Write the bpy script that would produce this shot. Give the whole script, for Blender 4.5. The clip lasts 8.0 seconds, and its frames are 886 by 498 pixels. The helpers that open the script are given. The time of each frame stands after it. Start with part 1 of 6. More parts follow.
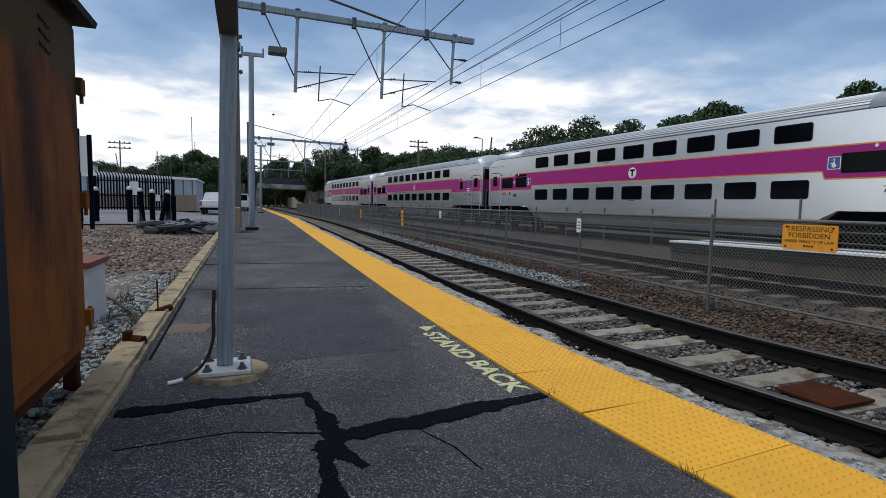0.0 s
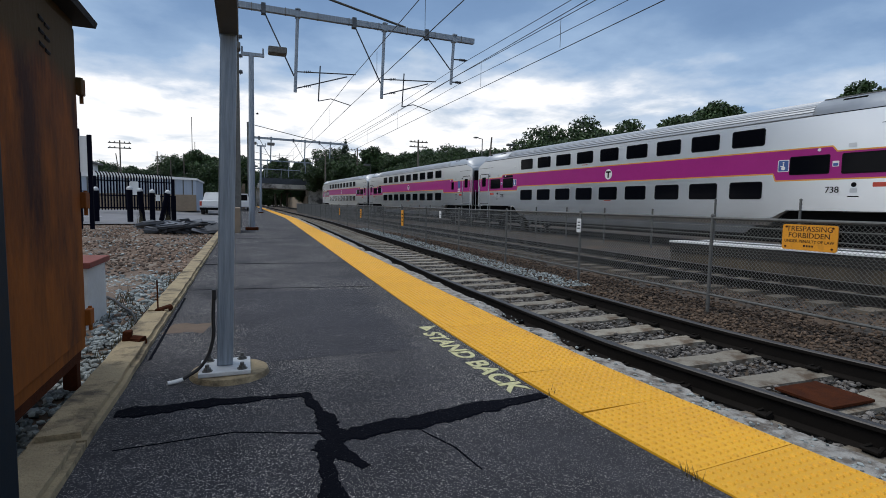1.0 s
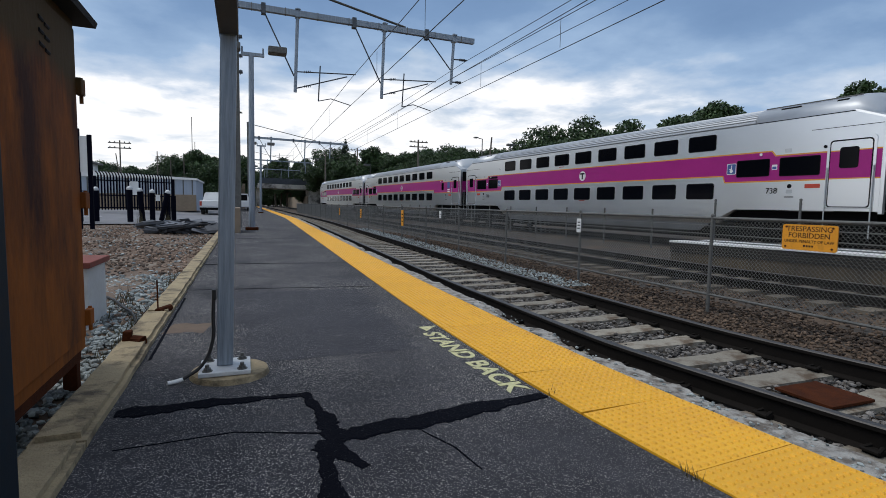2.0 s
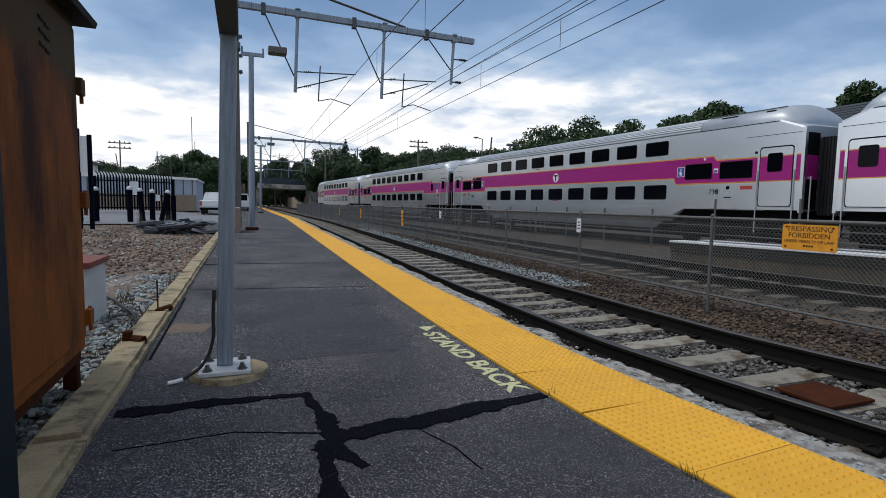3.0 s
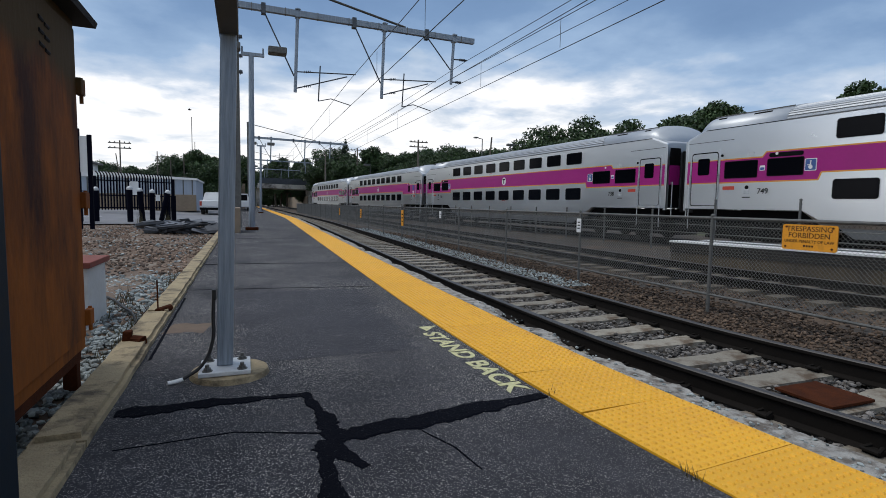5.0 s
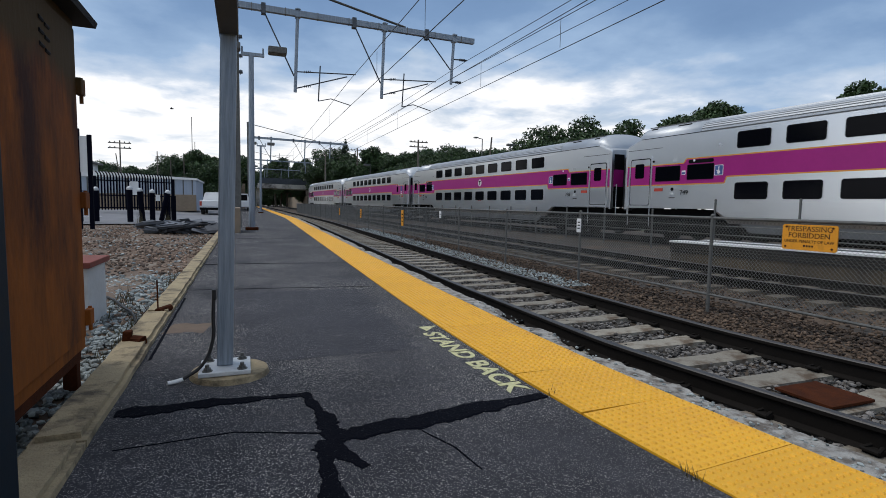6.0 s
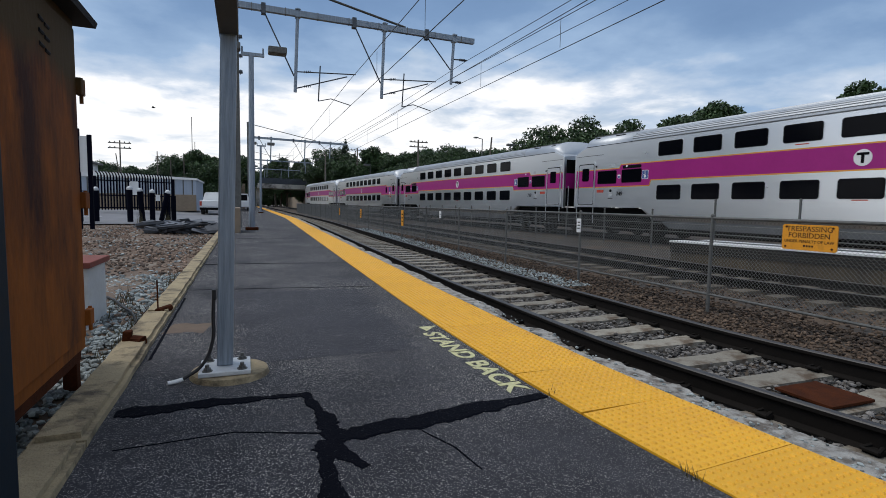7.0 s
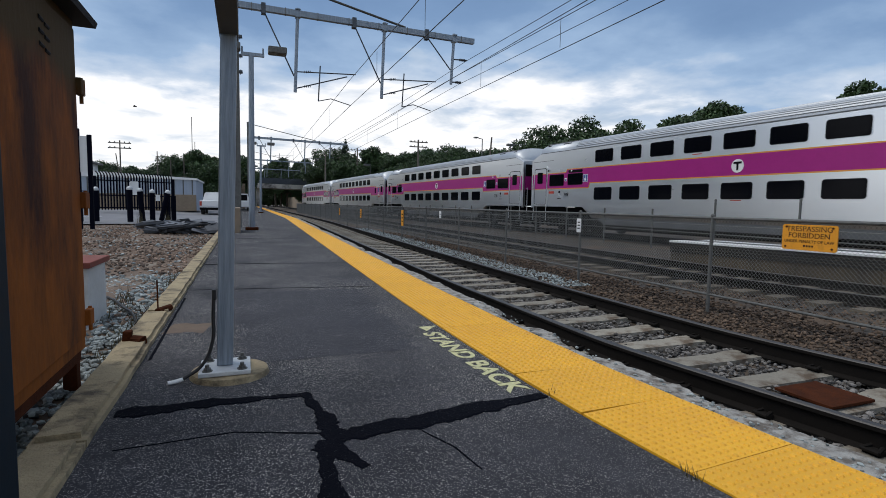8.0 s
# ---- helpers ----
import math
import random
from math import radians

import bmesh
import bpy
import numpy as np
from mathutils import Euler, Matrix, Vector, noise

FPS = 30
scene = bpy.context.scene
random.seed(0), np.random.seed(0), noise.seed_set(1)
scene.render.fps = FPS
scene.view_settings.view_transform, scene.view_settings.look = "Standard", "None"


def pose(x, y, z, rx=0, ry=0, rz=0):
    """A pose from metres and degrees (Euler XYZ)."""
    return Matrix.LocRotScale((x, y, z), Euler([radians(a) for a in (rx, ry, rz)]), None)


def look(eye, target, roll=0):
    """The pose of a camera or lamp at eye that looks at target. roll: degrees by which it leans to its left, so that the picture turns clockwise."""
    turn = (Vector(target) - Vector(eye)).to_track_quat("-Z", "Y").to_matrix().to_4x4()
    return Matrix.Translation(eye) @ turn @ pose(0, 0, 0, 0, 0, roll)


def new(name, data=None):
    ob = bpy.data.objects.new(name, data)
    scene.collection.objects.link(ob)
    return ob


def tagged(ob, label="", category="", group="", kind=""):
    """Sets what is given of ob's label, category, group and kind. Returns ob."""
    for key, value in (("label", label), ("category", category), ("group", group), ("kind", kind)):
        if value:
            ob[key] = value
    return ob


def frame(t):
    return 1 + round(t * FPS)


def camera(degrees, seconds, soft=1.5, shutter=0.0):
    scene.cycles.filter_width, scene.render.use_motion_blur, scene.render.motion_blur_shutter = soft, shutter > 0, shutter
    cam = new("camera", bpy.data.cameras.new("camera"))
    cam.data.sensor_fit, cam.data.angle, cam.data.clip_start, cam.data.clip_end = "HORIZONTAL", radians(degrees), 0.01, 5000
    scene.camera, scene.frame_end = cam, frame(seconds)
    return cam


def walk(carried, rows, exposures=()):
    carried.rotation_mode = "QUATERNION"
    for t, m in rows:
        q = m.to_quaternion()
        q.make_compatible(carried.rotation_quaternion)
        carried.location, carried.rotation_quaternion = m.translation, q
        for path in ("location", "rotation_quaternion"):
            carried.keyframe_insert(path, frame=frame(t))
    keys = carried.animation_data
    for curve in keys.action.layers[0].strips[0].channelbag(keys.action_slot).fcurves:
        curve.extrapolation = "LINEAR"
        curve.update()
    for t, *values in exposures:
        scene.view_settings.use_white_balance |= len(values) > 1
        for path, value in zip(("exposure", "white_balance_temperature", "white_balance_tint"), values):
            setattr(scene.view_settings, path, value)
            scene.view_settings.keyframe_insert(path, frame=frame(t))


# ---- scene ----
# ---- camera: stands still on the platform, about a metre up ----
EYE = (0.0, 0.0, 0.992)
YAW, PITCH, ROLL = radians(20.808), radians(-4.799), 0.942
AIM = (EYE[0] + math.sin(YAW) * math.cos(PITCH), EYE[1] + math.cos(YAW) * math.cos(PITCH), EYE[2] + math.sin(PITCH))
cam = camera(80.3, 8.0, soft=0.7, shutter=0.25)
walk(cam, [(0.0, look(EYE, AIM, ROLL)), (8.0, look(EYE, AIM, ROLL))], exposures=[(0.0, 0.0), (8.0, 0.0)])

# ---- world: broken overcast, bright low band, blue-grey cloud above ----
world = bpy.data.worlds.new("sky")
scene.world = world
world.use_nodes = True
wt = world.node_tree
wt.nodes.clear()


def wnode(kind, **values):
    n = wt.nodes.new(kind)
    for k, v in values.items():
        n.inputs[k].default_value = v
    return n


SUN_EL, SUN_AZ = radians(58), radians(-70)
sky = wt.nodes.new("ShaderNodeTexSky")
sky.sky_type, sky.sun_disc, sky.sun_elevation, sky.sun_rotation = "NISHITA", False, SUN_EL, SUN_AZ
wco = wt.nodes.new("ShaderNodeTexCoord")
wsep = wt.nodes.new("ShaderNodeSeparateXYZ")
wt.links.new(wco.outputs["Generated"], wsep.inputs[0])
# project the direction on a flat cloud deck, so that clouds shrink to the horizon
wz = wt.nodes.new("ShaderNodeMath"); wz.operation = "ADD"; wz.inputs[1].default_value = 0.16
wt.links.new(wsep.outputs["Z"], wz.inputs[0])
wdx = wt.nodes.new("ShaderNodeMath"); wdx.operation = "DIVIDE"
wdy = wt.nodes.new("ShaderNodeMath"); wdy.operation = "DIVIDE"
for n, ax in ((wdx, "X"), (wdy, "Y")):
    wt.links.new(wsep.outputs[ax], n.inputs[0])
    wt.links.new(wz.outputs[0], n.inputs[1])
wcomb = wt.nodes.new("ShaderNodeCombineXYZ")
wt.links.new(wdx.outputs[0], wcomb.inputs[0])
wt.links.new(wdy.outputs[0], wcomb.inputs[1])
wn1 = wnode("ShaderNodeTexNoise", Scale=0.75, Detail=6.0, Roughness=0.5, Distortion=0.2)
wn2 = wnode("ShaderNodeTexNoise", Scale=2.3, Detail=7.0, Roughness=0.55)
wt.links.new(wcomb.outputs[0], wn1.inputs["Vector"])
wt.links.new(wcomb.outputs[0], wn2.inputs["Vector"])
# elevation with a ragged edge
wm1 = wnode("ShaderNodeMath"); wm1.operation = "MULTIPLY_ADD"; wm1.inputs[1].default_value = 0.34; wm1.inputs[2].default_value = -0.17
wt.links.new(wn1.outputs["Fac"], wm1.inputs[0])
wm2 = wnode("ShaderNodeMath"); wm2.operation = "MULTIPLY_ADD"; wm2.inputs[1].default_value = 0.22; wm2.inputs[2].default_value = -0.11
wt.links.new(wn2.outputs["Fac"], wm2.inputs[0])
wa1 = wnode("ShaderNodeMath"); wa1.operation = "ADD"
wt.links.new(wsep.outputs["Z"], wa1.inputs[0]); wt.links.new(wm1.outputs[0], wa1.inputs[1])
wa2 = wnode("ShaderNodeMath"); wa2.operation = "ADD"
# a heavier cloud bank to the east
wb1 = wnode("ShaderNodeMath"); wb1.operation = "SUBTRACT"; wb1.use_clamp = True; wb1.inputs[1].default_value = 0.40
wt.links.new(wsep.outputs["X"], wb1.inputs[0])
wb2 = wnode("ShaderNodeMath"); wb2.operation = "MULTIPLY_ADD"; wb2.inputs[1].default_value = 0.15
wt.links.new(wb1.outputs[0], wb2.inputs[0]); wt.links.new(wa1.outputs[0], wb2.inputs[2])
wt.links.new(wb2.outputs[0], wa2.inputs[0]); wt.links.new(wm2.outputs[0], wa2.inputs[1])
wramp = wt.nodes.new("ShaderNodeValToRGB")
wt.links.new(wa2.outputs[0], wramp.inputs[0])
el = wramp.color_ramp.elements
el[0].position, el[0].color = 0.0, (1.12, 1.13, 1.14, 1)
el[1].position, el[1].color = 1.0, (0.88, 0.95, 1.08, 1)
for pos, col in ((0.17, (1.20, 1.20, 1.22, 1)), (0.205, (0.66, 0.77, 0.93, 1)), (0.25, (0.38, 0.54, 0.78, 1)), (0.32, (0.23, 0.37, 0.61, 1)), (0.48, (0.145, 0.255, 0.47, 1)), (0.72, (0.62, 0.74, 0.92, 1))):
    e = el.new(pos)
    e.color = col
# soft grey undersides in the white part
wn3 = wnode("ShaderNodeTexNoise", Scale=1.7, Detail=7.0, Roughness=0.55, Distortion=0.4)
wof = wt.nodes.new("ShaderNodeVectorMath"); wof.operation = "ADD"; wof.inputs[1].default_value = (3.7, 1.9, 0.0)
wt.links.new(wcomb.outputs[0], wof.inputs[0]); wt.links.new(wof.outputs[0], wn3.inputs["Vector"])
wr3 = wt.nodes.new("ShaderNodeMapRange"); wr3.inputs[1].default_value, wr3.inputs[2].default_value, wr3.inputs[4].default_value = 0.53, 0.68, 0.75
wt.links.new(wn3.outputs["Fac"], wr3.inputs[0])
wmx = wt.nodes.new("ShaderNodeMix"); wmx.data_type = "RGBA"; wmx.blend_type = "DARKEN"
wmx.inputs[7].default_value = (0.50, 0.63, 0.80, 1)
wt.links.new(wr3.outputs[0], wmx.inputs[0]); wt.links.new(wramp.outputs[0], wmx.inputs[6])
wsky = wt.nodes.new("ShaderNodeBackground"); wsky.inputs["Strength"].default_value = 0.06
wcl = wt.nodes.new("ShaderNodeBackground"); wcl.inputs["Strength"].default_value = 0.95
wt.links.new(sky.outputs[0], wsky.inputs["Color"])
# the cloud deck glows towards the sun's side
wdot = wt.nodes.new("ShaderNodeVectorMath"); wdot.operation = "DOT_PRODUCT"
wdot.inputs[1].default_value = (math.sin(SUN_AZ), math.cos(SUN_AZ), 0.0)
wt.links.new(wco.outputs["Generated"], wdot.inputs[0])
wgl = wt.nodes.new("ShaderNodeMapRange"); wgl.interpolation_type = "SMOOTHSTEP"
wgl.inputs[1].default_value, wgl.inputs[2].default_value, wgl.inputs[3].default_value, wgl.inputs[4].default_value = 0.84, 1.0, 1.0, 1.6
wt.links.new(wdot.outputs["Value"], wgl.inputs[0])
wgm = wt.nodes.new("ShaderNodeVectorMath"); wgm.operation = "SCALE"
wt.links.new(wmx.outputs[2], wgm.inputs[0]); wt.links.new(wgl.outputs[0], wgm.inputs["Scale"])
wt.links.new(wgm.outputs[0], wcl.inputs["Color"])
wadd = wt.nodes.new("ShaderNodeMixShader"); wadd.inputs[0].default_value = 0.9
wt.links.new(wsky.outputs[0], wadd.inputs[1]); wt.links.new(wcl.outputs[0], wadd.inputs[2])
wout = wt.nodes.new("ShaderNodeOutputWorld")
wt.links.new(wadd.outputs[0], wout.inputs[0])

sun = new("sun", bpy.data.lights.new("sun", "SUN"))
sun.data.energy, sun.data.angle, sun.data.color = 1.5, radians(35), (1.0, 0.97, 0.92)
sun.matrix_basis = look((0, 0, 50), (-50 * math.sin(SUN_AZ) / math.tan(SUN_EL), -50 * math.cos(SUN_AZ) / math.tan(SUN_EL), 0))


# ---- materials ----
def mat(name, col, col2=None, rough=0.7, metal=0.0, scale=6.0, fine=60.0, bump=0.15, spread=0.5, rand=0.0, stretch=(1, 1, 1), dirt=None, dirt_scale=1.5, dirt_amount=0.5, fine_mix=0.35, coat=0.0, spec=0.5):
    """Principled surface with a coarse and a fine variation, dirt patches with soft edges, and relief."""
    m = bpy.data.materials.new(name)
    m.use_nodes = True
    t = m.node_tree
    b = t.nodes["Principled BSDF"]
    co = t.nodes.new("ShaderNodeTexCoord")
    mp = t.nodes.new("ShaderNodeMapping")
    mp.inputs["Scale"].default_value = stretch
    t.links.new(co.outputs["Object"], mp.inputs["Vector"])
    col2 = col2 or tuple(c * 0.7 for c in col)
    n1, n2 = t.nodes.new("ShaderNodeTexNoise"), t.nodes.new("ShaderNodeTexNoise")
    for n, s in ((n1, scale), (n2, fine)):
        n.inputs["Scale"].default_value, n.inputs["Detail"].default_value, n.inputs["Roughness"].default_value = s, 5.0, 0.62
        t.links.new(mp.outputs[0], n.inputs["Vector"])
    mixf = t.nodes.new("ShaderNodeMix")
    mixf.inputs[0].default_value = fine_mix
    t.links.new(n1.outputs["Fac"], mixf.inputs[2])
    t.links.new(n2.outputs["Fac"], mixf.inputs[3])
    rp = t.nodes.new("ShaderNodeMapRange")
    rp.inputs[1].default_value, rp.inputs[2].default_value = 0.5 - spread * 0.4, 0.5 + spread * 0.4
    t.links.new(mixf.outputs[0], rp.inputs[0])
    cm = t.nodes.new("ShaderNodeMix")
    cm.data_type = "RGBA"
    cm.inputs[6].default_value, cm.inputs[7].default_value = (*col2, 1), (*col, 1)
    t.links.new(rp.outputs[0], cm.inputs[0])
    out = cm.outputs[2]
    if dirt:
        n3 = t.nodes.new("ShaderNodeTexNoise")
        n3.inputs["Scale"].default_value, n3.inputs["Detail"].default_value, n3.inputs["Roughness"].default_value = dirt_scale, 8.0, 0.65
        t.links.new(mp.outputs[0], n3.inputs["Vector"])
        r3 = t.nodes.new("ShaderNodeMapRange")
        r3.inputs[1].default_value, r3.inputs[2].default_value = 0.62 - dirt_amount * 0.3, 0.78 - dirt_amount * 0.3
        t.links.new(n3.outputs["Fac"], r3.inputs[0])
        dm = t.nodes.new("ShaderNodeMix")
        dm.data_type = "RGBA"
        dm.inputs[7].default_value = (*dirt, 1)
        t.links.new(r3.outputs[0], dm.inputs[0])
        t.links.new(out, dm.inputs[6])
        out = dm.outputs[2]
    if rand:
        oi = t.nodes.new("ShaderNodeObjectInfo")
        ge = t.nodes.new("ShaderNodeNewGeometry")
        ad = t.nodes.new("ShaderNodeMath")
        ad.operation = "ADD"
        t.links.new(oi.outputs["Random"], ad.inputs[0])
        t.links.new(ge.outputs["Random Per Island"], ad.inputs[1])
        fr = t.nodes.new("ShaderNodeMath")
        fr.operation = "FRACT"
        t.links.new(ad.outputs[0], fr.inputs[0])
        rr = t.nodes.new("ShaderNodeMapRange")
        rr.inputs[3].default_value, rr.inputs[4].default_value = 1 - rand, 1 + rand
        t.links.new(fr.outputs[0], rr.inputs[0])
        hv = t.nodes.new("ShaderNodeHueSaturation")
        t.links.new(rr.outputs[0], hv.inputs["Value"])
        t.links.new(out, hv.inputs["Color"])
        out = hv.outputs[0]
    t.links.new(out, b.inputs["Base Color"])
    ro = t.nodes.new("ShaderNodeMapRange")
    ro.inputs[3].default_value, ro.inputs[4].default_value = max(0.03, rough - 0.12), min(1.0, rough + 0.12)
    t.links.new(mixf.outputs[0], ro.inputs[0])
    t.links.new(ro.outputs[0], b.inputs["Roughness"])
    b.inputs["Metallic"].default_value = metal
    b.inputs["Coat Weight"].default_value = coat
    b.inputs["Specular IOR Level"].default_value = spec
    if bump:
        bp = t.nodes.new("ShaderNodeBump")
        bp.inputs["Strength"].default_value, bp.inputs["Distance"].default_value = bump, 0.01
        t.links.new(n2.outputs["Fac"], bp.inputs["Height"])
        t.links.new(bp.outputs[0], b.inputs["Normal"])
    return m


def aggregate(name, dark, mid, pale, scale=130.0, amount=0.32, gloss=0.2):
    """Asphalt: dark binder with pale stone chips of its own size, patches of wear and relief."""
    m = mat(name, mid, dark, rough=0.86, scale=1.3, fine=9.0, bump=0.0, spread=0.7, fine_mix=0.4, spec=gloss)
    t = m.node_tree
    b = t.nodes["Principled BSDF"]
    co = [n for n in t.nodes if n.bl_idname == "ShaderNodeMapping"][0]
    vo = t.nodes.new("ShaderNodeTexVoronoi")
    vo.inputs["Scale"].default_value = scale
    t.links.new(co.outputs[0], vo.inputs["Vector"])
    sp = t.nodes.new("ShaderNodeSeparateColor")
    t.links.new(vo.outputs["Color"], sp.inputs[0])
    pick = t.nodes.new("ShaderNodeMapRange")
    pick.inputs[1].default_value, pick.inputs[2].default_value = 1 - amount, 1 - amount * 0.55
    t.links.new(sp.outputs[0], pick.inputs[0])
    near = t.nodes.new("ShaderNodeMapRange")
    near.inputs[1].default_value, near.inputs[2].default_value = 0.42, 0.3
    t.links.new(vo.outputs["Distance"], near.inputs[0])
    mu = t.nodes.new("ShaderNodeMath")
    mu.operation = "MULTIPLY"
    t.links.new(pick.outputs[0], mu.inputs[0])
    t.links.new(near.outputs[0], mu.inputs[1])
    # a few larger chips
    vo2 = t.nodes.new("ShaderNodeTexVoronoi")
    vo2.inputs["Scale"].default_value = scale * 0.48
    t.links.new(co.outputs[0], vo2.inputs["Vector"])
    sp2 = t.nodes.new("ShaderNodeSeparateColor")
    t.links.new(vo2.outputs["Color"], sp2.inputs[0])
    pick2 = t.nodes.new("ShaderNodeMapRange")
    pick2.inputs[1].default_value, pick2.inputs[2].default_value = 1 - amount * 0.35, 1.0
    t.links.new(sp2.outputs[1], pick2.inputs[0])
    near2 = t.nodes.new("ShaderNodeMapRange")
    near2.inputs[1].default_value, near2.inputs[2].default_value = 0.44, 0.34
    t.links.new(vo2.outputs["Distance"], near2.inputs[0])
    both = t.nodes.new("ShaderNodeMath")
    both.operation = "MULTIPLY"
    t.links.new(pick2.outputs[0], both.inputs[0])
    t.links.new(near2.outputs[0], both.inputs[1])
    top = t.nodes.new("ShaderNodeMath")
    top.operation = "MAXIMUM"
    t.links.new(mu.outputs[0], top.inputs[0])
    t.links.new(both.outputs[0], top.inputs[1])
    mu = top
    # chips show where traffic has worn the binder
    wn = t.nodes.new("ShaderNodeTexNoise")
    wn.inputs["Scale"].default_value, wn.inputs["Detail"].default_value = 0.9, 4.0
    t.links.new(co.outputs[0], wn.inputs["Vector"])
    wr = t.nodes.new("ShaderNodeMapRange")
    wr.inputs[1].default_value, wr.inputs[2].default_value = 0.35, 0.62
    wr.inputs[3].default_value = 0.25
    t.links.new(wn.outputs["Fac"], wr.inputs[0])
    mu2 = t.nodes.new("ShaderNodeMath")
    mu2.operation = "MULTIPLY"
    t.links.new(mu.outputs[0], mu2.inputs[0])
    t.links.new(wr.outputs[0], mu2.inputs[1])
    src = b.inputs["Base Color"].links[0].from_socket
    cm = t.nodes.new("ShaderNodeMix")
    cm.data_type = "RGBA"
    cm.inputs[7].default_value = (*pale, 1)
    t.links.new(mu2.outputs[0], cm.inputs[0])
    t.links.new(src, cm.inputs[6])
    t.links.new(cm.outputs[2], b.inputs["Base Color"])
    bp = t.nodes.new("ShaderNodeBump")
    bp.inputs["Strength"].default_value, bp.inputs["Distance"].default_value = 0.55, 0.004
    bp.invert = True
    t.links.new(vo.outputs["Distance"], bp.inputs["Height"])
    t.links.new(bp.outputs[0], b.inputs["Normal"])
    return m


ASPHALT = aggregate("asphalt", (0.007, 0.0075, 0.010), (0.068, 0.067, 0.075), (0.66, 0.62, 0.56), 200.0, 0.50)
TAR = aggregate("tar_sealant", (0.003, 0.0035, 0.006), (0.006, 0.0065, 0.010), (0.06, 0.06, 0.065), 150.0, 0.12, 0.03)
PATCH = aggregate("asphalt_patch", (0.016, 0.0165, 0.021), (0.054, 0.054, 0.063), (0.44, 0.43, 0.41), 200.0, 0.38)
ROADM = mat("road_asphalt", (0.22, 0.22, 0.23), (0.14, 0.14, 0.15), rough=0.9, scale=0.6, fine=12, bump=0.2)
YELLOW = mat("tactile_yellow", (0.82, 0.43, 0.02), (0.70, 0.345, 0.015), rough=0.55, scale=2.2, fine=25, bump=0.06, rand=0.05, dirt=(0.60, 0.28, 0.03), dirt_scale=5, dirt_amount=0.2)
CONCRETE = mat("edge_concrete", (0.48, 0.46, 0.42), (0.22, 0.21, 0.19), rough=0.9, scale=16, fine=90, bump=1.0, spread=0.7, dirt=(0.13, 0.11, 0.09), dirt_scale=11, dirt_amount=0.6)
KERB = mat("kerb_concrete", (0.46, 0.37, 0.22), (0.22, 0.17, 0.10), rough=0.92, scale=6, fine=80, bump=1.0, spread=0.7, dirt=(0.09, 0.07, 0.045), dirt_scale=4.5, dirt_amount=0.45)
TIE = mat("tie_concrete", (0.33, 0.30, 0.245), (0.18, 0.16, 0.125), rough=0.95, scale=3, fine=60, bump=0.5, rand=0.2, dirt=(0.10, 0.07, 0.045), dirt_scale=3, dirt_amount=0.45)
STONE = mat("ballast_stone", (0.20, 0.185, 0.17), (0.06, 0.054, 0.049), rough=0.95, scale=14, fine=60, bump=0.3, rand=0.75, spec=0.2)
BALLAST = mat("ballast_bed", (0.075, 0.062, 0.049), (0.022, 0.018, 0.014), rough=1.0, scale=14, fine=50, bump=1.0, spread=0.6, dirt=(0.095, 0.062, 0.037), dirt_scale=0.6, dirt_amount=0.5)
BROWN_STONE = mat("brown_stone", (0.27, 0.19, 0.14), (0.10, 0.067, 0.048), rough=0.95, scale=8, fine=60, bump=0.2, rand=0.7)
GREY_STONE = mat("grey_stone", (0.36, 0.39, 0.38), (0.12, 0.14, 0.14), rough=0.9, scale=9, fine=60, bump=0.2, rand=0.6)
DIRT = mat("dirt_ground", (0.21, 0.145, 0.10), (0.07, 0.048, 0.034), rough=1.0, scale=1.5, fine=20, bump=1.0, spread=0.6, dirt=(0.24, 0.21, 0.17), dirt_scale=0.5, dirt_amount=0.35)
RAIL = mat("rail_steel", (0.014, 0.011, 0.009), (0.006, 0.005, 0.004), rough=0.85, spec=0.15, scale=4, fine=60, bump=0.2)
RAILTOP = mat("rail_head", (0.085, 0.08, 0.076), (0.045, 0.042, 0.04), rough=0.55, metal=0.5, scale=6, fine=40, bump=0.05, stretch=(1, 0.06, 1))
RUST = mat("rust_plate", (0.080, 0.022, 0.007), (0.030, 0.009, 0.004), rough=0.92, scale=9, fine=70, bump=0.3, spec=0.1)
GALV = mat("galvanised", (0.36, 0.41, 0.46), (0.11, 0.14, 0.18), rough=0.5, metal=0.4, scale=45, fine=160, bump=0.1, spread=0.6, stretch=(1, 1, 0.05))
GALV2 = mat("old_galvanised", (0.17, 0.17, 0.16), (0.07, 0.07, 0.065), rough=0.65, metal=0.3, scale=12, fine=60, bump=0.1)
WIRE = mat("chain_wire", (0.22, 0.225, 0.215), (0.09, 0.09, 0.085), rough=0.55, metal=0.4, scale=3, fine=30, bump=0.0)
COPPER = mat("catenary_wire", (0.10, 0.11, 0.12), (0.05, 0.055, 0.06), rough=0.6, metal=0.5, scale=3, fine=30, bump=0.0)
BLACK = mat("black_paint", (0.018, 0.019, 0.022), (0.010, 0.010, 0.012), rough=0.7, scale=4, fine=40, bump=0.08, spec=0.15)
RUBBER = mat("black_rubber", (0.012, 0.012, 0.013), rough=0.55, scale=4, fine=40, bump=0.05)
STAINLESS = mat("stainless_side", (0.76, 0.78, 0.79), (0.69, 0.71, 0.73), rough=0.31, metal=1.0, scale=0.5, fine=3, bump=0.0, spread=0.9, stretch=(1, 0.5, 1))
ROOFST = mat("stainless_roof", (0.50, 0.52, 0.54), (0.42, 0.44, 0.46), rough=0.48, metal=0.7, scale=0.8, fine=4, bump=0.0)
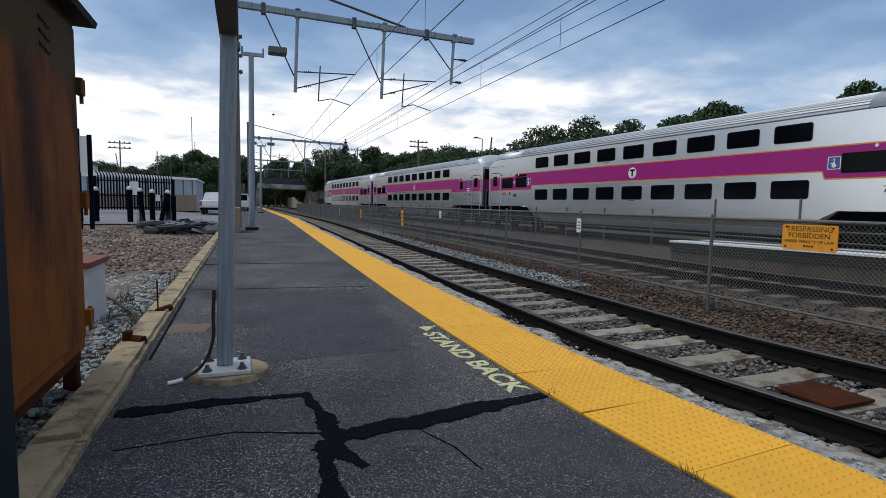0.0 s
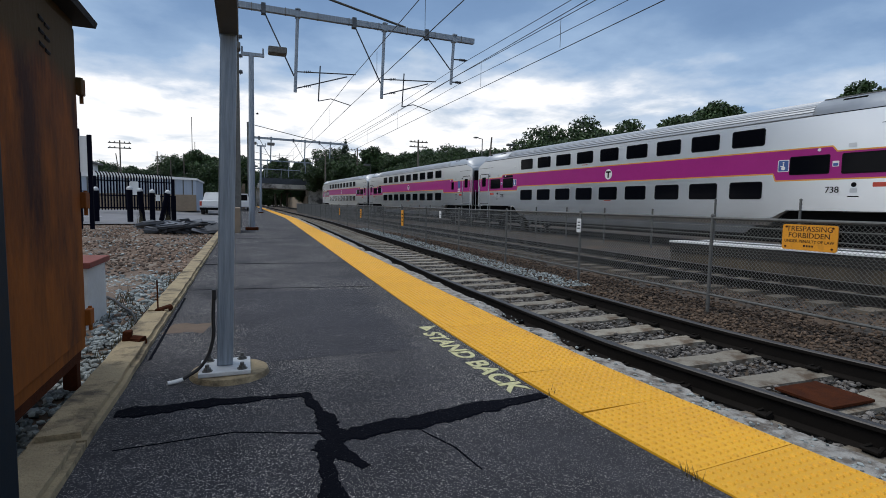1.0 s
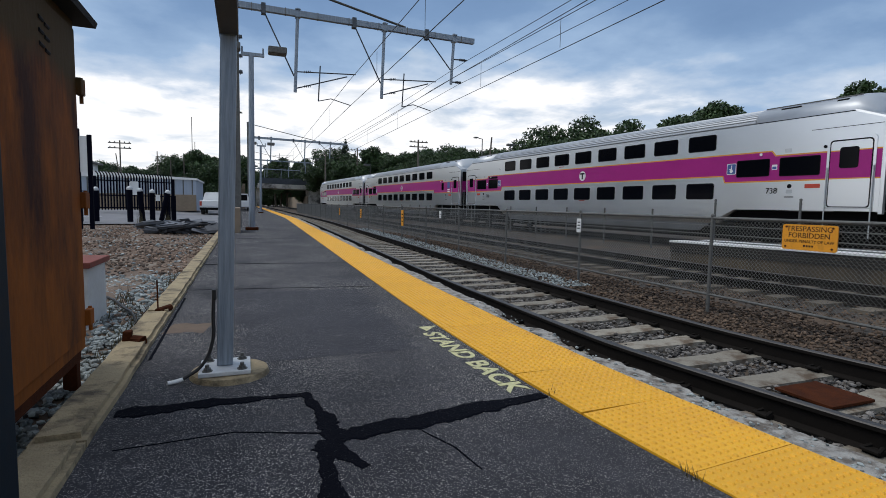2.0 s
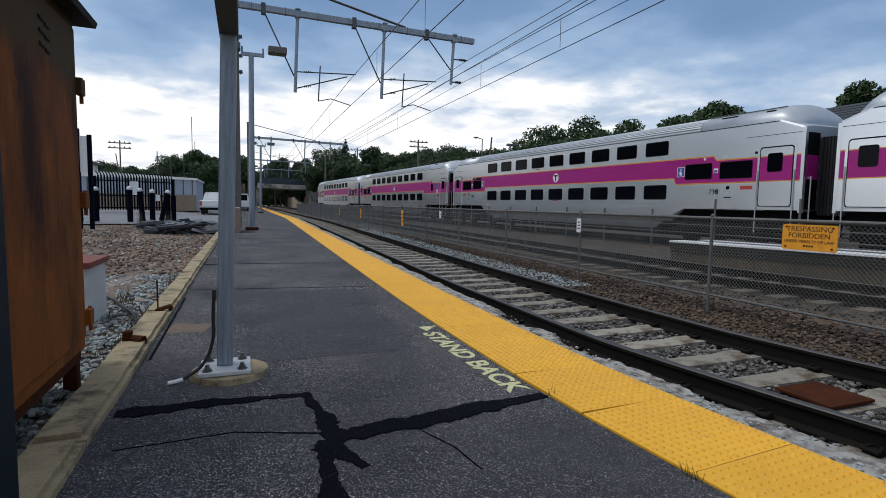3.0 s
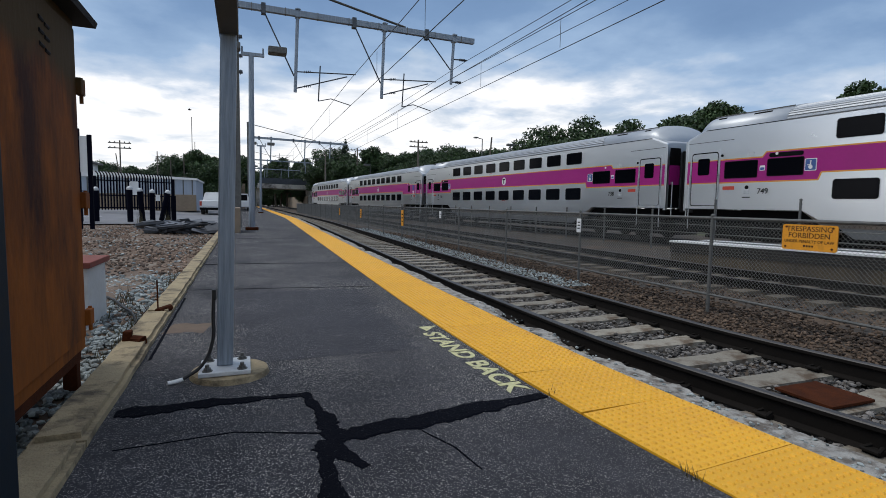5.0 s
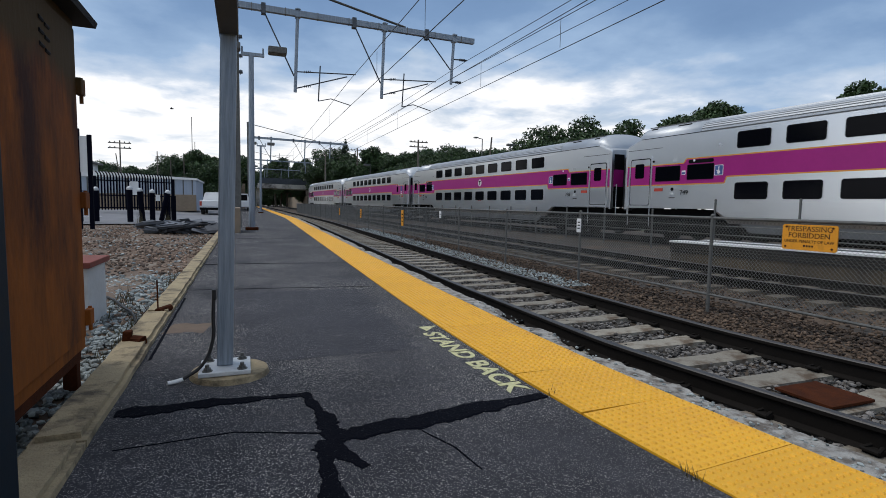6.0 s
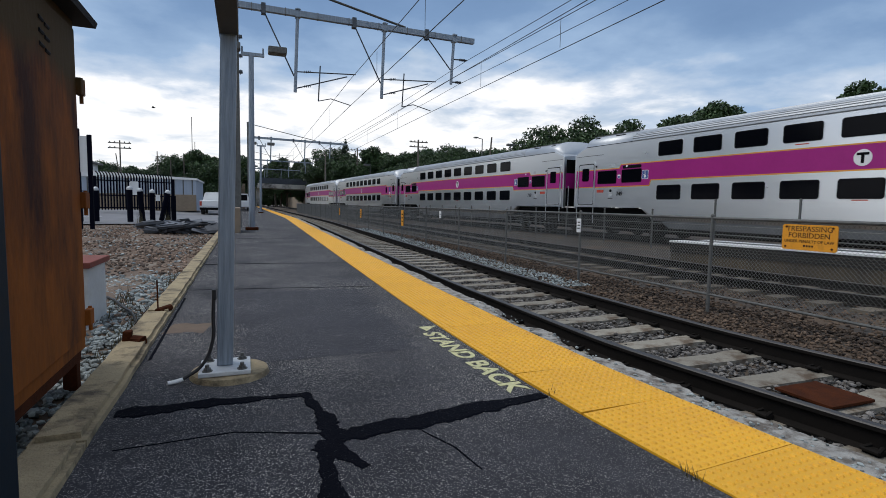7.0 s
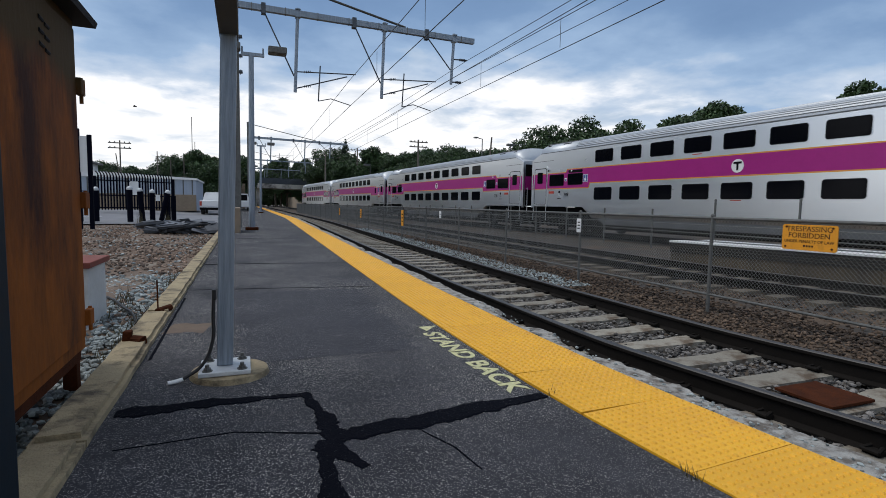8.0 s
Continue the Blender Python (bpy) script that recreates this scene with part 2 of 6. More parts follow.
PURPLE = mat("magenta_band", (0.37, 0.018, 0.20), (0.30, 0.014, 0.165), rough=0.35, scale=0.7, fine=12, bump=0.02, spec=0.25)
GOLD = mat("gold_stripe", (0.72, 0.33, 0.035), (0.62, 0.27, 0.03), rough=0.4, scale=2, fine=20, bump=0.0)
CARGLASS = mat("dark_window", (0.002, 0.0025, 0.004), (0.003, 0.0035, 0.006), rough=0.08, scale=0.5, fine=4, bump=0.0, spec=0.06)
GASKET = mat("window_gasket", (0.004, 0.004, 0.005), rough=0.7, spec=0.1, scale=4, fine=20, bump=0.0)
WINFRAME = mat("window_frame_steel", (0.66, 0.68, 0.69), (0.56, 0.58, 0.60), rough=0.35, metal=0.9, scale=2, fine=20, bump=0.0)
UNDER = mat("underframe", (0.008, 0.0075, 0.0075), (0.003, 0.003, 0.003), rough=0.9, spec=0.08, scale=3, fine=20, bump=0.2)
WHITE = mat("white_paint", (0.80, 0.80, 0.78), (0.70, 0.70, 0.68), rough=0.5, scale=2, fine=30, bump=0.03)
BLUE = mat("blue_sign", (0.05, 0.11, 0.32), rough=0.45, scale=4, fine=20, bump=0.0)
REDM = mat("red_mark", (0.55, 0.06, 0.03), rough=0.5, scale=4, fine=20, bump=0.0)
SIGNY = mat("sign_yellow", (0.85, 0.36, 0.012), (0.72, 0.28, 0.01), rough=0.5, scale=5, fine=40, bump=0.03, dirt=(0.42, 0.17, 0.02), dirt_scale=7, dirt_amount=0.2)
PALEYELLOW = mat("stencil_paint", (0.72, 0.68, 0.36), (0.42, 0.40, 0.22), rough=0.75, scale=14, fine=90, bump=0.15, dirt=(0.05, 0.05, 0.05), dirt_scale=28, dirt_amount=0.3)
BARK = mat("bark", (0.10, 0.075, 0.055), (0.05, 0.036, 0.026), rough=0.95, scale=6, fine=40, bump=0.5)
LEAF = mat("leaf", (0.050, 0.095, 0.026), (0.016, 0.034, 0.010), rough=0.6, scale=0.4, fine=6, bump=0.0, rand=0.5)
PINE = mat("conifer_leaf", (0.022, 0.042, 0.018), (0.012, 0.024, 0.010), rough=0.7, scale=0.4, fine=6, bump=0.0, rand=0.4)
GRASS = mat("grass", (0.08, 0.10, 0.035), (0.05, 0.045, 0.02), rough=0.95, scale=0.2, fine=5, bump=0.4)
WOODPOLE = mat("pole_wood", (0.20, 0.17, 0.14), (0.10, 0.085, 0.07), rough=0.9, scale=3, fine=40, bump=0.3, stretch=(1, 1, 0.1))
BRIDGE = mat("bridge_concrete", (0.58, 0.55, 0.49), (0.38, 0.36, 0.32), rough=0.95, scale=0.6, fine=7, bump=0.3, dirt=(0.12, 0.11, 0.10), dirt_scale=0.5, dirt_amount=0.45)
BRIDGED = mat("bridge_rail", (0.085, 0.10, 0.12), (0.05, 0.06, 0.072), rough=0.7, scale=1, fine=9, bump=0.1)
FARWALL = mat("retaining_wall", (0.30, 0.23, 0.16), (0.18, 0.14, 0.10), rough=0.95, scale=0.7, fine=7, bump=0.4)
ZINC = mat("zinc_plate", (0.60, 0.62, 0.63), (0.42, 0.44, 0.45), rough=0.55, metal=0.3, scale=8, fine=50, bump=0.1)
SKIRT = mat("grey_skirt", (0.14, 0.145, 0.15), (0.08, 0.083, 0.086), rough=0.6, metal=0.3, scale=1, fine=9, bump=0.05)
# brown-dusted ties of the middle track, with shade darkened into the colour
TIE_BROWN = mat("dusty_shaded_tie", (0.17, 0.14, 0.10), (0.08, 0.063, 0.045), rough=0.95, scale=3, fine=60, bump=0.4, rand=0.2)
FAIRING = mat("fairing_paint", (0.66, 0.675, 0.68), (0.52, 0.535, 0.54), rough=0.5, metal=0.4, scale=0.8, fine=10, bump=0.03)
STREAK = mat("brown_rail_dust", (0.16, 0.11, 0.075), (0.07, 0.05, 0.036), rough=0.95, scale=3, fine=40, bump=0.3)


# ---- mesh helpers ----
def box(bm, x0, x1, y0, y1, z0, z1, bevel=0.0):
    r = bmesh.ops.create_cube(bm, size=1.0)
    for v in r["verts"]:
        v.co = Vector(((x0 + x1) / 2 + v.co.x * (x1 - x0), (y0 + y1) / 2 + v.co.y * (y1 - y0), (z0 + z1) / 2 + v.co.z * (z1 - z0)))
    if bevel:
        es = list({e for v in r["verts"] for e in v.link_edges})
        bmesh.ops.bevel(bm, geom=es, offset=bevel, segments=2, affect="EDGES", profile=0.6)
    return r["verts"]


def tube(bm, p, q, r0, r1=None, n=10):
    """A round bar from p to q."""
    p, q = Vector(p), Vector(q)
    d = q - p
    m = Matrix.Translation((p + q) / 2) @ d.to_track_quat("Z", "Y").to_matrix().to_4x4()
    bmesh.ops.create_cone(bm, cap_ends=True, segments=n, radius1=r0, radius2=r0 if r1 is None else r1, depth=d.length, matrix=m)


def bar(bm, p, q, w, h):
    """A square bar from p to q."""
    p, q = Vector(p), Vector(q)
    d = q - p
    m = Matrix.Translation((p + q) / 2) @ d.to_track_quat("Y", "Z").to_matrix().to_4x4() @ Matrix.Diagonal((w, d.length, h, 1))
    bmesh.ops.create_cube(bm, size=1.0, matrix=m)


def link(name, bm, material, smooth=False):
    me = bpy.data.meshes.new(name)
    bm.to_mesh(me)
    bm.free()
    for m in material if isinstance(material, (list, tuple)) else [material]:
        me.materials.append(m)
    if smooth:
        for p in me.polygons:
            p.use_smooth = True
    return new(name, me)


def part(name, bm, material, parent, label="", smooth=False):
    ob = link(name, bm, material, smooth)
    ob.parent = parent
    return tagged(ob, label)


def thing(name, label, category, group="", at=(0, 0, 0)):
    ob = new(name)
    ob.location = at
    return tagged(ob, label, category, group)


def sheet(name, me_verts, me_faces, material, smooth=False):
    me = bpy.data.meshes.new(name)
    me.from_pydata(me_verts, [], me_faces)
    me.materials.append(material)
    if smooth:
        for p in me.polygons:
            p.use_smooth = True
    return new(name, me)


def piece(name, data, parent, x, y, z, rz=0.0):
    ob = new(name, data)
    ob.parent = parent
    ob.location = (x, y, z)
    ob.rotation_euler = (0, 0, rz)
    return ob


def writing(name, body, size, material, parent, m, stretch=1.0, depth=0.002, bold=0.0):
    """Letters of the built-in font, as a mesh, in the plane given by m."""
    c = bpy.data.curves.new(name, "FONT")
    c.body, c.size, c.align_x, c.align_y, c.extrude, c.offset = body, size, "CENTER", "CENTER", depth, bold
    tmp = bpy.data.objects.new(name, c)
    scene.collection.objects.link(tmp)
    bpy.context.view_layer.update()
    me = bpy.data.meshes.new_from_object(tmp.evaluated_get(bpy.context.evaluated_depsgraph_get()))
    bpy.data.objects.remove(tmp)
    me.transform(m @ Matrix.Diagonal((stretch, 1, 1, 1)))
    me.materials.clear()
    me.materials.append(material)
    ob = new(name, me)
    ob.parent = parent
    return ob


def stones(name, n, place, size, material, seed, flat=0.75):
    """n broken stones in one mesh; place(rng) gives x, y, z."""
    rng = np.random.default_rng(seed)
    g = (1 + 5 ** 0.5) / 2
    ico = np.array([(-1, g, 0), (1, g, 0), (-1, -g, 0), (1, -g, 0), (0, -1, g), (0, 1, g), (0, -1, -g), (0, 1, -g), (g, 0, -1), (g, 0, 1), (-g, 0, -1), (-g, 0, 1)]) / 1.9
    tri = np.array([(0, 11, 5), (0, 5, 1), (0, 1, 7), (0, 7, 10), (0, 10, 11), (1, 5, 9), (5, 11, 4), (11, 10, 2), (10, 7, 6), (7, 1, 8), (3, 9, 4), (3, 4, 2), (3, 2, 6), (3, 6, 8), (3, 8, 9), (4, 9, 5), (2, 4, 11), (6, 2, 10), (8, 6, 7), (9, 8, 1)])
    vs, fs = [], []
    for i in range(n):
        x, y, z = place(rng)
        s = size * rng.uniform(0.55, 1.25)
        p = ico * rng.uniform(0.7, 1.25, (12, 1)) * np.array([1.0, rng.uniform(0.6, 1.0), rng.uniform(0.5, flat)]) * s * 0.5
        a, b = rng.uniform(0, 6.283, 2)
        tl = rng.uniform(-0.6, 0.6)
        ca, sa, ct, st = math.cos(a), math.sin(a), math.cos(tl), math.sin(tl)
        p = p @ np.array([[1, 0, 0], [0, ct, st], [0, -st, ct]]) @ np.array([[ca, sa, 0], [-sa, ca, 0], [0, 0, 1]])
        vs.append(p + (x, y, z))
        fs.append(tri + 12 * i)
    ob = sheet(name, np.concatenate(vs).tolist(), np.concatenate(fs).tolist(), material)
    return ob


# ---- plan: tracks run along y; x runs across them ----
def soft(v):
    return math.log1p(math.exp(min(v * 2.0, 60))) / 2.0


def edge_bend(y):
    """The platform edge follows the track's slight curve."""
    return 0.033 * soft(y - 4.5) + 0.06 * max(0.0, 2.6 - max(y, 1.0)) ** 1.5


def rail_bend(y):
    return 0.033 * soft(y - 8.0) + 0.10 * max(0.0, 4.2 - max(y, 1.5)) ** 1.4


def train_bend(y):
    return -0.06 * min(y, 125.0)


def mid_bend(y):
    return 0.004 * soft(y - 8) + 0.09 * max(0.0, 8.6 - max(y, 1.5)) ** 1.35


RAIL_Z, TIE_Z, BED_Z = -0.27, -0.43, -0.485
NEAR_TRACK, MID_TRACK, TRAIN_TRACK = 3.95, 9.1, 17.73


def stations(y0, y1, near=0.5, grow=1.12):
    ys, y, d = [y0], y0, near
    while y < y1:
        if y > 12:
            d *= grow
        y = min(y + d, y1)
        ys.append(y)
    return ys


def strip(bm, xa, xb, z, ys, bend):
    """A flat ribbon that follows a bend."""
    rows = [(bm.verts.new((xa + bend(y), y, z)), bm.verts.new((xb + bend(y), y, z))) for y in ys]
    for a, b in zip(rows, rows[1:]):
        bm.faces.new((a[0], a[1], b[1], b[0]))


def loft(bm, profile, ys, bend, mat_of=None):
    """A closed profile of (x, z), carried along y."""
    rows = [[bm.verts.new((x + bend(y), y, z)) for x, z in profile] for y in ys]
    n = len(profile)
    for a, b in zip(rows, rows[1:]):
        for i in range(n):
            f = bm.faces.new((a[i], a[(i + 1) % n], b[(i + 1) % n], b[i]))
            if mat_of:
                f.material_index = mat_of(i)
    bm.faces.new(rows[0]), bm.faces.new(rows[-1][::-1])


# ground to the horizon
bm = bmesh.new()
bmesh.ops.create_grid(bm, x_segments=60, y_segments=60, size=1500, matrix=Matrix.Translation((0, 900, -0.62)))
tagged(link("ground", bm, GRASS), "rough grass and earth ground", "ground", kind="structure")
bm = bmesh.new()
strip(bm, 2.3, 24, BED_Z, stations(-8, 300), lambda y: 0)
tagged(link("track_bed", bm, BALLAST), "rust-stained crushed stone track bed", "track bed", kind="structure")
bm = bmesh.new()
nx, ny = 40, 90
g = [[bm.verts.new((-0.74 - 34 * (i / nx) ** 1.7, -6 + 66 * j / ny, -0.10 + 0.10 * noise.noise((i * 0.35, j * 0.3, 1.0)) * min(1, i / 6))) for i in range(nx + 1)] for j in range(ny + 1)]
for j in range(ny):
    for i in range(nx):
        bm.faces.new((g[j][i], g[j + 1][i], g[j + 1][i + 1], g[j][i + 1]))
bmesh.ops.recalc_face_normals(bm, faces=bm.faces)
tagged(link("dirt_lot", bm, DIRT, True), "reddish brown gravel and dirt beside the platform", "ground", kind="structure")

# platform slab: asphalt top, concrete edge
bm = bmesh.new()
ys = stations(-6, 130)
rows = []
for y in ys:
    rows.append([bm.verts.new((x, y, z)) for x, z in ((-0.62, -0.6), (-0.62, 0.0), (1.475 + edge_bend(y), 0.0), (1.475 + edge_bend(y), -0.6))])
for a, b in zip(rows, rows[1:]):
    for i in range(3):
        bm.faces.new((a[i], a[i + 1], b[i + 1], b[i]))
bmesh.ops.recalc_face_normals(bm, faces=bm.faces)
platform = tagged(link("platform", bm, ASPHALT), "worn dark asphalt station platform with pale stone chips", "platform", kind="structure")

# rough concrete edge under and beyond the tactile strip, broken along its face
bm = bmesh.new()
ys = [-6 + 0.1 * i for i in range(65)] + [0.5 + 0.022 * i for i in range(341)] + [8 + 0.06 * i for i in range(166)] + stations(18, 130, 1.0)
prev = None
for y in ys:
    b = edge_bend(y)
    k = min(1.0, max(0.0, noise.noise((y * 1.1, 3.0, 0.0)) * 3.0)) * 0.13 + 0.035 * noise.noise((y * 7, 1.0, 0.0)) + 0.022 * noise.noise((y * 17, 5.0, 0.0)) + 0.012 * noise.noise((y * 45, 8.0, 0.0))
    xo = 2.34 + b - k
    zt = -0.012 - 0.02 * max(0.0, noise.noise((y * 2.7, 9.0, 0.0)))
    row = [bm.verts.new(p) for p in ((1.48 + b, y, -0.02), (2.08 + b, y, -0.008), (xo - 0.05, y, zt), (xo, y, zt - 0.035 - 0.02 * abs(noise.noise((y * 9, 2, 0)))), (xo - 0.04 - k * 0.4, y, -0.2), (xo - 0.10, y, -0.6))]
    if prev:
        for i in range(5):
            bm.faces.new((prev[i], prev[i + 1], row[i + 1], row[i]))
    prev = row
bmesh.ops.recalc_face_normals(bm, faces=bm.faces)
tagged(link("platform_edge", bm, CONCRETE), "crumbling pale concrete platform edge", "platform edge", kind="structure")

# kerb in lengths along the back of the platform
kerb = thing("kerb", "weathered sandy concrete kerb in long lengths", "kerb")
tagged(kerb, kind="structure")
ky = -5.4
while ky < 40:
    bm = bmesh.new()
    box(bm, -0.80, -0.60, ky, ky + 2.58, -0.25, 0.055)
    bmesh.ops.bevel(bm, geom=[e for e in bm.edges if abs(e.verts[0].co.z - 0.055) < 1e-4 and abs(e.verts[1].co.z - 0.055) < 1e-4], offset=0.025, segments=2, affect="EDGES")
    bmesh.ops.subdivide_edges(bm, edges=[e for e in bm.edges if abs(e.verts[0].co.y - e.verts[1].co.y) > 2], cuts=24)
    for v in bm.verts:
        v.co.x += 0.006 * noise.noise(v.co * 4) + (0.008 * noise.noise(v.co * 1.1))
        v.co.z += 0.010 * noise.noise(v.co * 3 + Vector((5, 0, 0)))
    part("kerb_stone", bm, KERB, kerb, smooth=False)
    ky += 2.6


# ---- tracks ----
def rail_profile(cx):
    h = 0.17
    pts = [(-0.07, 0), (0.07, 0), (0.07, 0.012), (0.012, 0.03), (0.012, 0.125), (0.036, 0.137), (0.036, 0.162), (0.028, 0.17), (-0.028, 0.17), (-0.036, 0.162), (-0.036, 0.137), (-0.012, 0.125), (-0.012, 0.03), (-0.07, 0.012)]
    return [(cx + x, RAIL_Z - h + z) for x, z in pts]


def track(label, cx, y0, y1, bend, near):
    t = thing("railway_track", label, "railway track", "railway tracks")
    tagged(t, kind="structure")
    for sx in (-0.7525, 0.7525):
        bm = bmesh.new()
        loft(bm, rail_profile(cx + sx), stations(y0, y1, near), bend, lambda i: 1 if i in (6, 7, 8) else 0)
        bmesh.ops.recalc_face_normals(bm, faces=bm.faces)
        ob = part("rail", bm, [RAIL, RAILTOP], t, "dark steel rail with a worn head")
    return t


def tie_mesh(material):
    bm = bmesh.new()
    w = 0.135
    secs = [(-1.28, 0.0, w), (-0.95, 0.0, w), (-0.5, 0.0, w), (-0.35, -0.012, w * 0.92), (0.35, -0.012, w * 0.92), (0.5, 0.0, w), (0.95, 0.0, w), (1.28, 0.0, w)]
    rows = [[bm.verts.new((x, -ww - 0.03, -0.2)), bm.verts.new((x, -ww, zz)), bm.verts.new((x, ww, zz)), bm.verts.new((x, ww + 0.03, -0.2))] for x, zz, ww in secs]
    for a, b in zip(rows, rows[1:]):
        for i in range(3):
            bm.faces.new((a[i], a[i + 1], b[i + 1], b[i]))
    bm.faces.new(rows[0]), bm.faces.new(rows[-1][::-1])
    bmesh.ops.recalc_face_normals(bm, faces=bm.faces)
    me = bpy.data.meshes.new("tie")
    bm.to_mesh(me)
    bm.free()
    me.materials.append(material)
    return me


def clip_mesh():
    """Spring clips on both sides of a rail's foot."""
    bm = bmesh.new()
    for s in (-1, 1):
        box(bm, s * 0.075 - 0.03, s * 0.075 + 0.03, -0.05, 0.05, 0.0, 0.035, 0.008)
        tube(bm, (s * 0.05, -0.03, 0.045), (s * 0.12, -0.045, 0.03), 0.012, n=6)
        tube(bm, (s * 0.05, 0.03, 0.045), (s * 0.12, 0.045, 0.03), 0.012, n=6)
        tube(bm, (s * 0.12, -0.05, 0.03), (s * 0.12, 0.05, 0.03), 0.012, n=6)
    me = bpy.data.meshes.new("rail_clip")
    bm.to_mesh(me)
    bm.free()
    me.materials.append(RAIL)
    return me


near_track = track("platform track on concrete ties", NEAR_TRACK, -8, 260, rail_bend, 0.4)
mid_track = track("middle track behind the chain-link fence", MID_TRACK, -8, 90, mid_bend, 0.5)
train_track = track("outer track that carries the passenger train", TRAIN_TRACK, -45, 200, train_bend, 2.0)
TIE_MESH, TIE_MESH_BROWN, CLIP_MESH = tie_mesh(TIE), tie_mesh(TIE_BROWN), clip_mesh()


# ---- train ----
HALF_W, CAR_L, PITCH_L = 1.525, 24.3, 25.15
STEP_LO, STEP_HI = 7.5, 9.22


def train_s(t):
    """Where the middle of the second car from the end stands along the track."""
    return 17.9 + 1.27 * t + 0.16 * t * t


def car_pose(t, offset):
    y = train_s(t) + offset
    xa, xb = train_bend(y - 9), train_bend(y + 9)
    return pose(TRAIN_TRACK + (xa + xb) / 2, y, RAIL_Z, 0, 0, -math.degrees(math.atan2(xb - xa, 18)))


def rounded(bm, y0, y1, z0, z1, x, r=0.09, depth=0.012, seg=4, side=-1):
    """A rounded plate in the plane of the car's side."""
    pts = []
    for cy, cz, a0 in ((y1 - r, z1 - r, 0), (y0 + r, z1 - r, 90), (y0 + r, z0 + r, 180), (y1 - r, z0 + r, 270)):
        for k in range(seg + 1):
            a = radians(a0 + 90 * k / seg)
            pts.append((cy + r * math.cos(a), cz + r * math.sin(a)))
    fr = [bm.verts.new((x + side * depth, y, z)) for y, z in pts]
    bk = [bm.verts.new((x - side * 0.01, y, z)) for y, z in pts]
    bm.faces.new(fr)
    for i in range(len(pts)):
        j = (i + 1) % len(pts)
        bm.faces.new((fr[i], fr[j], bk[j], bk[i]))
    bmesh.ops.recalc_face_normals(bm, faces=bm.faces)


def plate(bm, pts, x, depth, side):
    fr = [bm.verts.new((x + side * depth, y, z)) for y, z in pts]
    bk = [bm.verts.new((x - side * 0.01, y, z)) for y, z in pts]
    bm.faces.new(fr)
    for i in range(len(pts)):
        j = (i + 1) % len(pts)
        bm.faces.new((fr[i], fr[j], bk[j], bk[i]))
    bmesh.ops.recalc_face_normals(bm, faces=bm.faces)


def band_points(zlo, zhi, zlo_end, zhi_end):
    """Outline of the coloured band: it steps down where the vestibules begin."""
    e, a, b = CAR_L / 2 - 0.05, STEP_LO, STEP_HI
    return [(-e, zlo_end), (-a, zlo_end), (-a + 0.08, zlo), (a - 0.08, zlo), (a, zlo_end), (e, zlo_end), (e, zhi_end), (b, zhi_end), (b - 0.12, zhi), (-b + 0.12, zhi), (-b, zhi_end), (-e, zhi_end)]


def shared(name, bm, material):
    me = bpy.data.meshes.new(name)
    bm.to_mesh(me)
    bm.free()
    me.materials.append(material)
    return me


def child(name, data, parent, at=(0, 0, 0), label="", rz=0.0):
    ob = new(name, data)
    ob.parent = parent
    ob.location = at
    if rz:
        ob.rotation_euler = (0, 0, radians(rz))
    return tagged(ob, label)


